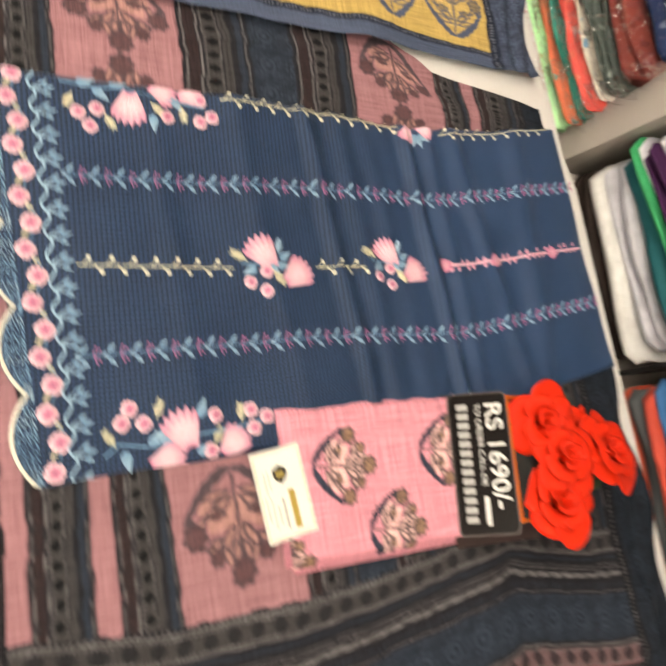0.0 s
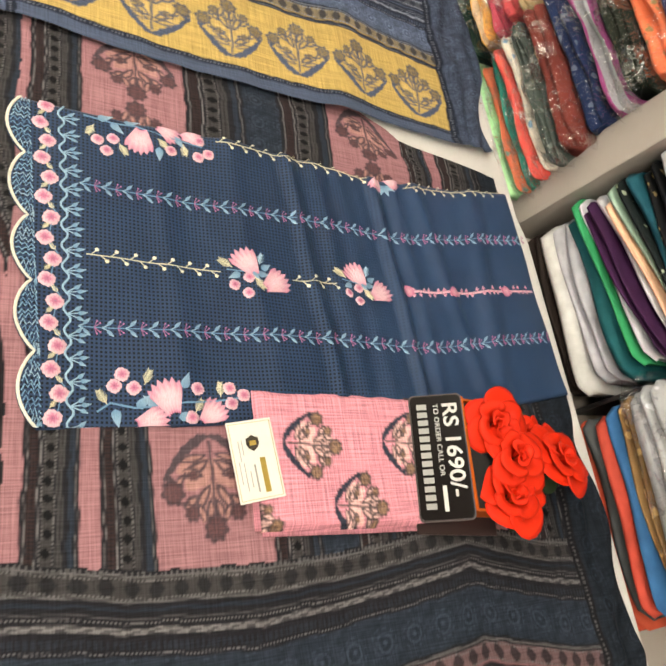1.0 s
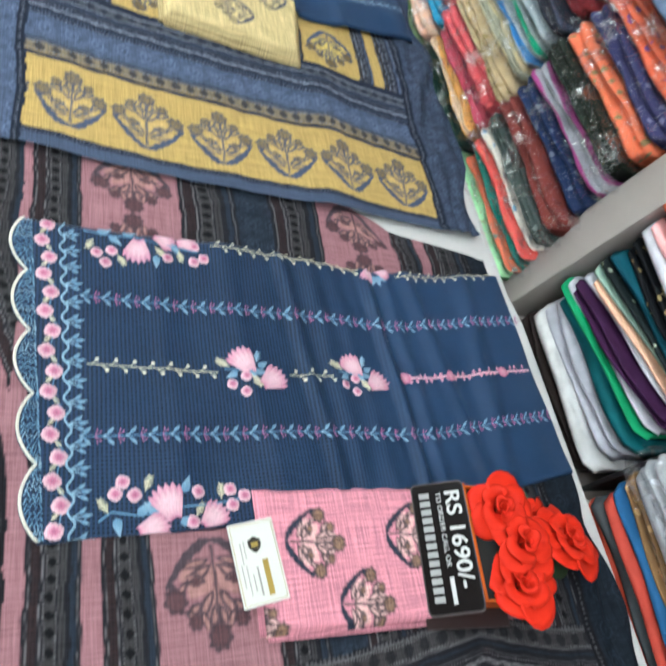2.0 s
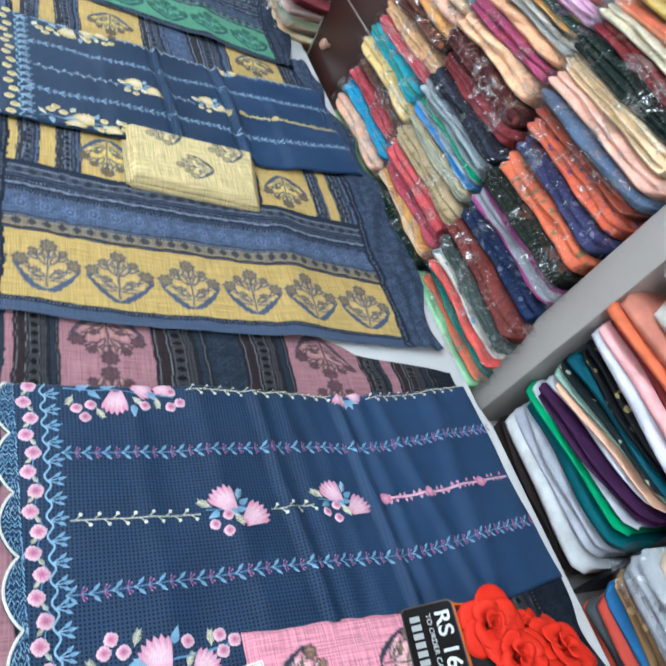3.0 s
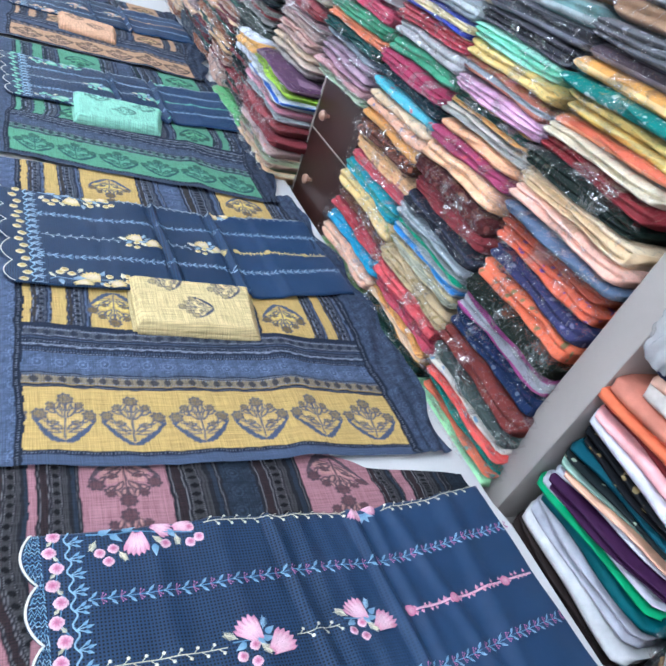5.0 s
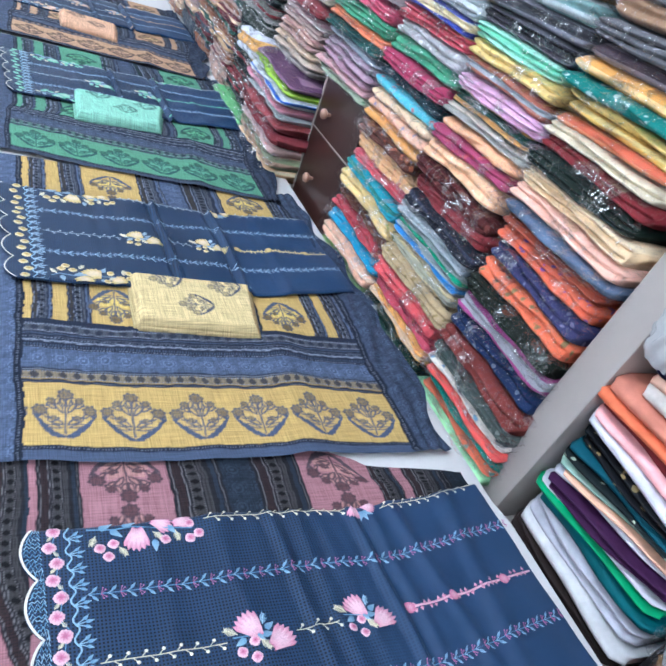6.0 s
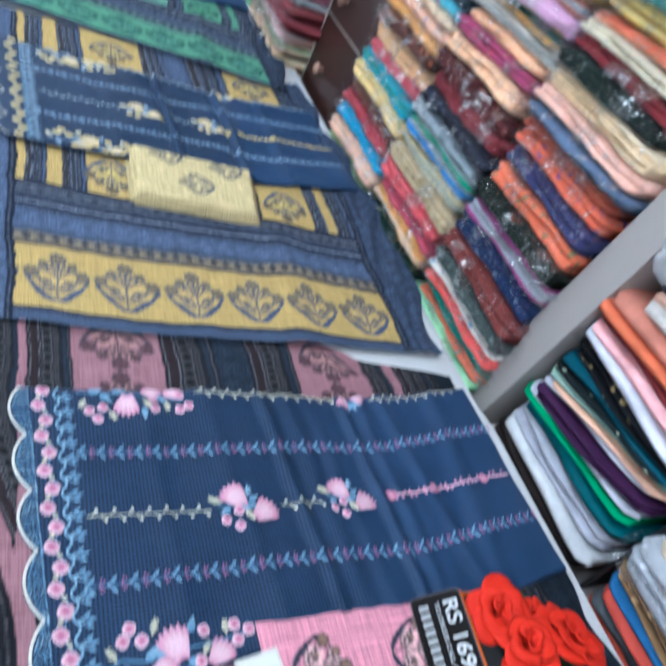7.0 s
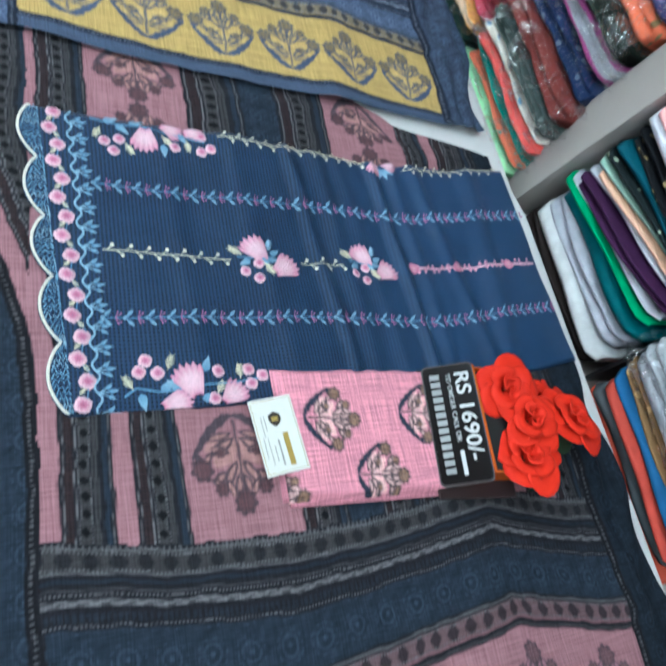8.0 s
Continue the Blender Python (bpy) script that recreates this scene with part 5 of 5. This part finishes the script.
folded_trouser(((-0.115, 3.560), (0.170, 3.500), (0.145, 3.250), (-0.115, 3.310)), 0.003, 0.032, (0.62, 0.38, 0.24), (0.10, 0.08, 0.08),
               ((0.18, 0.13, 1.5), (0.08, 0.05, 1.4)), 0.095, "peach cotton trouser folded with printed bouquets", 0.007)

# ---- visiting card ----
M_CARD = plain("card_stock", (0.70, 0.695, 0.65), 0.55, 0.04, 120, 0.05)
M_GOLD = plain("gold_print", (0.42, 0.30, 0.07), 0.4, 0.2, 80, 0.05, metal=0.4)
M_INK = plain("grey_ink", (0.30, 0.29, 0.27), 0.7, 0.1, 80, 0.0)
M_BLACK = plain("black_print", (0.03, 0.022, 0.015), 0.5, 0.2, 80, 0.0)


def flat_bar(x0, x1, y0, y1, z, h=0.0004):
    return box_bm(x0, x1, y0, y1, z, z + h, 0)


card = tagged(part("visiting_card", box_bm(-0.033, 0.033, -0.055, 0.055, -0.0004, 0.0004, 0), M_CARD), "cream visiting card with a dark gold crest, on the folded trouser", "card")
card.matrix_basis = pose(0.000, -0.343, 0.0165, 2.5, -3.0, 7.5)
bm = bmesh.new()
pts = [(-0.009, 0.030), (-0.0095, 0.022), (-0.006, 0.016), (0, 0.012), (0.006, 0.016), (0.0095, 0.022), (0.009, 0.030), (0.0045, 0.0315), (0, 0.0345), (-0.0045, 0.0315)]
f = bm.faces.new([bm.verts.new((x, y, 0.0009)) for x, y in pts])
f.normal_update()
part("crest", bm, M_BLACK, card, "dark shield crest with gold mark")
part("crest_mark", flat_bar(-0.005, 0.005, 0.020, 0.0265, 0.001, 0.0003), M_GOLD, card)
part("title_bar", flat_bar(0.006, 0.014, -0.045, 0.002, 0.0005), M_GOLD, card, "gold lettered line")
for bx, wd, y0, y1 in ((-0.004, 0.0024, -0.043, -0.006), (-0.011, 0.0012, -0.036, -0.014), (-0.018, 0.001, -0.04, -0.002), (-0.021, 0.001, 0.0, 0.028), (-0.0245, 0.001, -0.03, 0.0), (-0.016, 0.001, 0.008, 0.03)):
    part("text_bar", flat_bar(bx, bx + wd, y0, y1, 0.0005), M_INK, card)
for b in ((-0.030, 0.030, 0.0515, 0.0521), (-0.030, 0.030, -0.0521, -0.0515), (-0.0306, -0.030, -0.052, 0.052), (0.030, 0.0306, -0.052, 0.052)):
    part("border_line", flat_bar(*b, 0.0005), M_GOLD, card)

# ---- price sign with its flower box ----
M_GLOSS = plain("black_acrylic", (0.006, 0.004, 0.004), 0.30, 0.2, 30, 0.02)
M_GLOSS.node_tree.nodes["Principled BSDF"].inputs["Specular IOR Level"].default_value = 0.06
M_EDGE = plain("acrylic_edge", (0.035, 0.02, 0.02), 0.4, 0.1, 60, 0.02)
M_LETTER = plain("white_vinyl", (0.62, 0.62, 0.62), 0.6, 0.05, 90, 0.05)
M_DIGIT = plain("grey_vinyl", (0.36, 0.36, 0.36), 0.6, 0.05, 90, 0.05)
M_ORANGE = plain("orange_acrylic", (0.50, 0.10, 0.015), 0.25, 0.2, 60, 0.02)
M_FOAM = plain("black_foam", (0.012, 0.012, 0.012), 0.95, 0.3, 200, 0.6)
sign = tagged(new("price_sign"), "black acrylic price sign with white lettering and a flower box", "sign")
sign.matrix_basis = pose(0.303, -0.348, 0.038, 0, -34, -6) @ Matrix.Diagonal((0.88, 1.02, 1, 1))
bm = box_bm(-0.048, 0.048, -0.098, 0.098, -0.002, 0.002, 0)
up = [e for e in bm.edges if abs(e.verts[0].co.z - e.verts[1].co.z) > 0.003]
bmesh.ops.bevel(bm, geom=up, offset=0.009, segments=5, affect="EDGES", profile=0.5)
part("sign_rim", bm, M_EDGE, sign, "dark see-through acrylic rim")
bm = box_bm(-0.0455, 0.0455, -0.0955, 0.0955, 0.0015, 0.0030, 0)
up = [e for e in bm.edges if abs(e.verts[0].co.z - e.verts[1].co.z) > 0.001]
bmesh.ops.bevel(bm, geom=up, offset=0.008, segments=5, affect="EDGES", profile=0.5)
part("sign_face", bm, M_GLOSS, sign, "glossy black face")


def lettering(name, text, size, x, y_top, parent, bold=0.0):
    cu = bpy.data.curves.new(name, "FONT")
    cu.body, cu.size, cu.extrude, cu.offset = text, size, 0.0002, bold
    tmp = new(name, cu)
    dg = bpy.context.evaluated_depsgraph_get()
    me = bpy.data.meshes.new_from_object(tmp.evaluated_get(dg))
    bpy.data.objects.remove(tmp)
    me.materials.clear()
    me.materials.append(M_LETTER)
    ob = new(name, me)
    ob.parent = parent
    ob.matrix_basis = pose(x, y_top, 0.0034, 0, 0, -90)
    return ob


lettering("price_text", "RS 1690/-", 0.0375, 0.012, 0.084, sign, 0.0006)
lettering("order_text", "TO ORDER CALL OR", 0.0122, -0.0045, 0.082, sign, 0.0)
part("text_bar", flat_bar(-0.0035, 0.0035, -0.084, -0.046, 0.0032), M_LETTER, sign, "white lettered word as a bar")
for i in range(13):
    y = 0.082 - i * 0.0128
    part("digit_bar", flat_bar(-0.0345, -0.0165, y - 0.0085, y, 0.0032), M_DIGIT, sign)

box = tagged(new("flower_box"), "small black box with orange rim that holds the artificial roses", "box")
box.matrix_basis = pose(0.372, -0.350, 0.005, 0, 0, -5)
part("box_body", box_bm(-0.028, 0.045, -0.085, 0.085, 0.0, 0.045, 0.003), M_FOAM, box)
for b in ((-0.034, -0.029, -0.090, 0.090), (0.046, 0.050, -0.090, 0.090)):
    part("rim_side", box_bm(*b, 0.0, 0.058, 0.001), M_ORANGE, box, "translucent orange side")
for b in ((-0.029, 0.046, -0.090, -0.086), (-0.029, 0.046, 0.086, 0.090)):
    part("rim_end", box_bm(*b, 0.0, 0.050, 0.001), M_ORANGE, box)
part("base_plate", box_bm(-0.105, 0.05, -0.118, 0.098, -0.002, 0.002, 0.001), M_EDGE, box, "glossy dark acrylic base plate")

# ---- artificial roses ----
def petal_cloth():
    m, nt, b = mat("red_petal", 0.6)
    co = coords(nt)
    n = nt.nodes.new("ShaderNodeTexNoise")
    n.inputs["Scale"].default_value = 45
    n.inputs["Detail"].default_value = 5
    nt.links.new(co, n.inputs["Vector"])
    nt.links.new(mixc(nt, n.outputs[0], (0.56, 0.012, 0.004), (0.80, 0.034, 0.010)), b.inputs["Base Color"])
    b.inputs["Subsurface Weight"].default_value = 0.0
    bp = nt.nodes.new("ShaderNodeBump")
    bp.inputs["Strength"].default_value = 0.3
    bp.inputs["Distance"].default_value = 0.001
    nt.links.new(n.outputs[0], bp.inputs["Height"])
    nt.links.new(bp.outputs[0], b.inputs["Normal"])
    b.inputs["Specular IOR Level"].default_value = 0.2
    return m


M_PETAL = petal_cloth()
M_LEAFG = plain("dark_leaf", (0.02, 0.05, 0.02), 0.6, 0.3, 60, 0.2)


def petal(parent, ang, size, open_, rs):
    """One curled petal: rises from the heart, then bends outwards with a wavy lip."""
    n, k = 9, 9
    verts, faces = [], []
    ph = rs.rand(3) * 6.28
    for i in range(n):
        t = i / (n - 1)
        half = 0.95 * math.sin(math.pi * (0.12 + 0.50 * t)) ** 0.7
        rad = size * (0.10 + open_ * t ** 1.15)
        ht = size * ((1.05 - 0.75 * open_) * math.sin(min(1, t * 1.25) * math.pi / 2) - 0.42 * open_ * max(0, t - 0.6) ** 1.5)
        for j in range(k):
            u = 2 * j / (k - 1) - 1
            a = ang + half * u * (1.25 - 0.35 * open_)
            rr = rad * (1 - 0.30 * u * u * t) + size * 0.05 * math.sin(3.2 * u + ph[0]) * t
            z = ht + size * 0.05 * math.sin(3 * u + ph[1]) * t * t + size * 0.10 * u * u * t
            verts.append((rr * math.cos(a), rr * math.sin(a), z))
    for i in range(n - 1):
        for j in range(k - 1):
            q = i * k + j
            faces.append((q, q + 1, q + k + 1, q + k))
    ob = mesh_ob("petal", verts, faces, M_PETAL, parent)
    so = ob.modifiers.new("thick", "SOLIDIFY")
    so.thickness = 0.0008
    return ob


def rose(x, y, z, size, rx, ry, seed, n_out=5):
    rs = np.random.RandomState(seed)
    r = tagged(new("artificial_rose"), "bright red artificial cloth rose with wide curled petals", "flower", "red roses")
    r.matrix_basis = pose(x, y, z, rx, ry, 0)
    for ring, (cnt, op, sz) in enumerate(((3, 0.20, 0.55), (3, 0.42, 0.80), (n_out - 1, 0.74, 1.0), (n_out, 0.98, 1.12))):
        for i in range(cnt):
            petal(r, 2 * math.pi * (i + 0.5 * (ring % 2) + 0.25 * rs.rand()) / cnt + ring, size * sz * (0.93 + 0.15 * rs.rand()), op, rs)
    bm = bmesh.new()
    bmesh.ops.create_cone(bm, cap_ends=True, segments=8, radius1=0.0025, radius2=0.0025, depth=max(0.02, z + 0.02))
    bmesh.ops.translate(bm, vec=(0, 0, -max(0.02, z + 0.02) / 2 + 0.005), verts=bm.verts[:])
    part("stem", bm, M_LEAFG, r, "dark green wire stem")
    return r


rose(0.412, -0.300, 0.050, 0.051, 10, -10, 1)
rose(0.436, -0.360, 0.054, 0.054, -4, -4, 2)
rose(0.532, -0.366, 0.048, 0.060, -12, 12, 3)
rose(0.412, -0.424, 0.046, 0.052, -14, -8, 4)
rose(0.490, -0.310, 0.045, 0.026, 18, 10, 5, 4)
random.seed(3)
for i in range(6):
    a = random.uniform(0, 6.28)
    rs = np.random.RandomState(90 + i)
    verts, faces = [], []
    for s in range(7):
        t = s / 6
        wd = 0.016 * math.sin(math.pi * t ** 0.8)
        for sg in (-1, 0, 1):
            verts.append((0.065 * t, sg * wd, 0.012 * t - 0.02 * t * t + 0.004 * abs(sg)))
    for s in range(6):
        for j in (0, 1):
            q = s * 3 + j
            faces.append((q, q + 1, q + 4, q + 3))
    ob = mesh_ob("rose_leaf", verts, faces, M_LEAFG)
    ob.matrix_basis = pose(0.45 + random.uniform(-0.04, 0.05), -0.37 + random.uniform(-0.07, 0.07), 0.038, 0, 0, math.degrees(a))
    tagged(ob, "dark green cloth leaf among the artificial roses", "leaf", "rose leaves")

# ---- crumpled translucent film over the open bay, shaped as a closed lump ----
M_BAG = plain("white_polythene", (0.66, 0.67, 0.68), 0.22, 0.1, 45, 0.7, dist=0.006)
M_BAG.node_tree.nodes["Principled BSDF"].inputs["Alpha"].default_value = 0.6
n, k = 44, 30
A, B = np.meshgrid(np.linspace(0, 2 * math.pi, n), np.linspace(0, 1, k), indexing="ij")
R = 0.35 + 0.6 * np.sin(np.pi * (0.10 + 0.82 * B)) + 0.16 * rnd2(np.cos(A) * 3, B * 5 + np.sin(A) * 3, 2.2, 1.0) + 0.10 * rnd2(np.cos(A) * 9, B * 13 + np.sin(A) * 8, 1.9, 4.0)
R = R + 0.05 * np.abs(rnd2(np.cos(A) * 19, B * 30 + np.sin(A) * 17, 1.7, 9.0))
X, Y, Z = 0.735 + 0.040 * R * np.cos(A), 0.085 + 0.055 * R * np.sin(A), 0.50 + 0.17 * B
bag = grid_mesh("crumpled_film", X, Y, Z, M_BAG)
tagged(bag, "crumpled translucent polythene film over the open bay beside the partition", "bag")
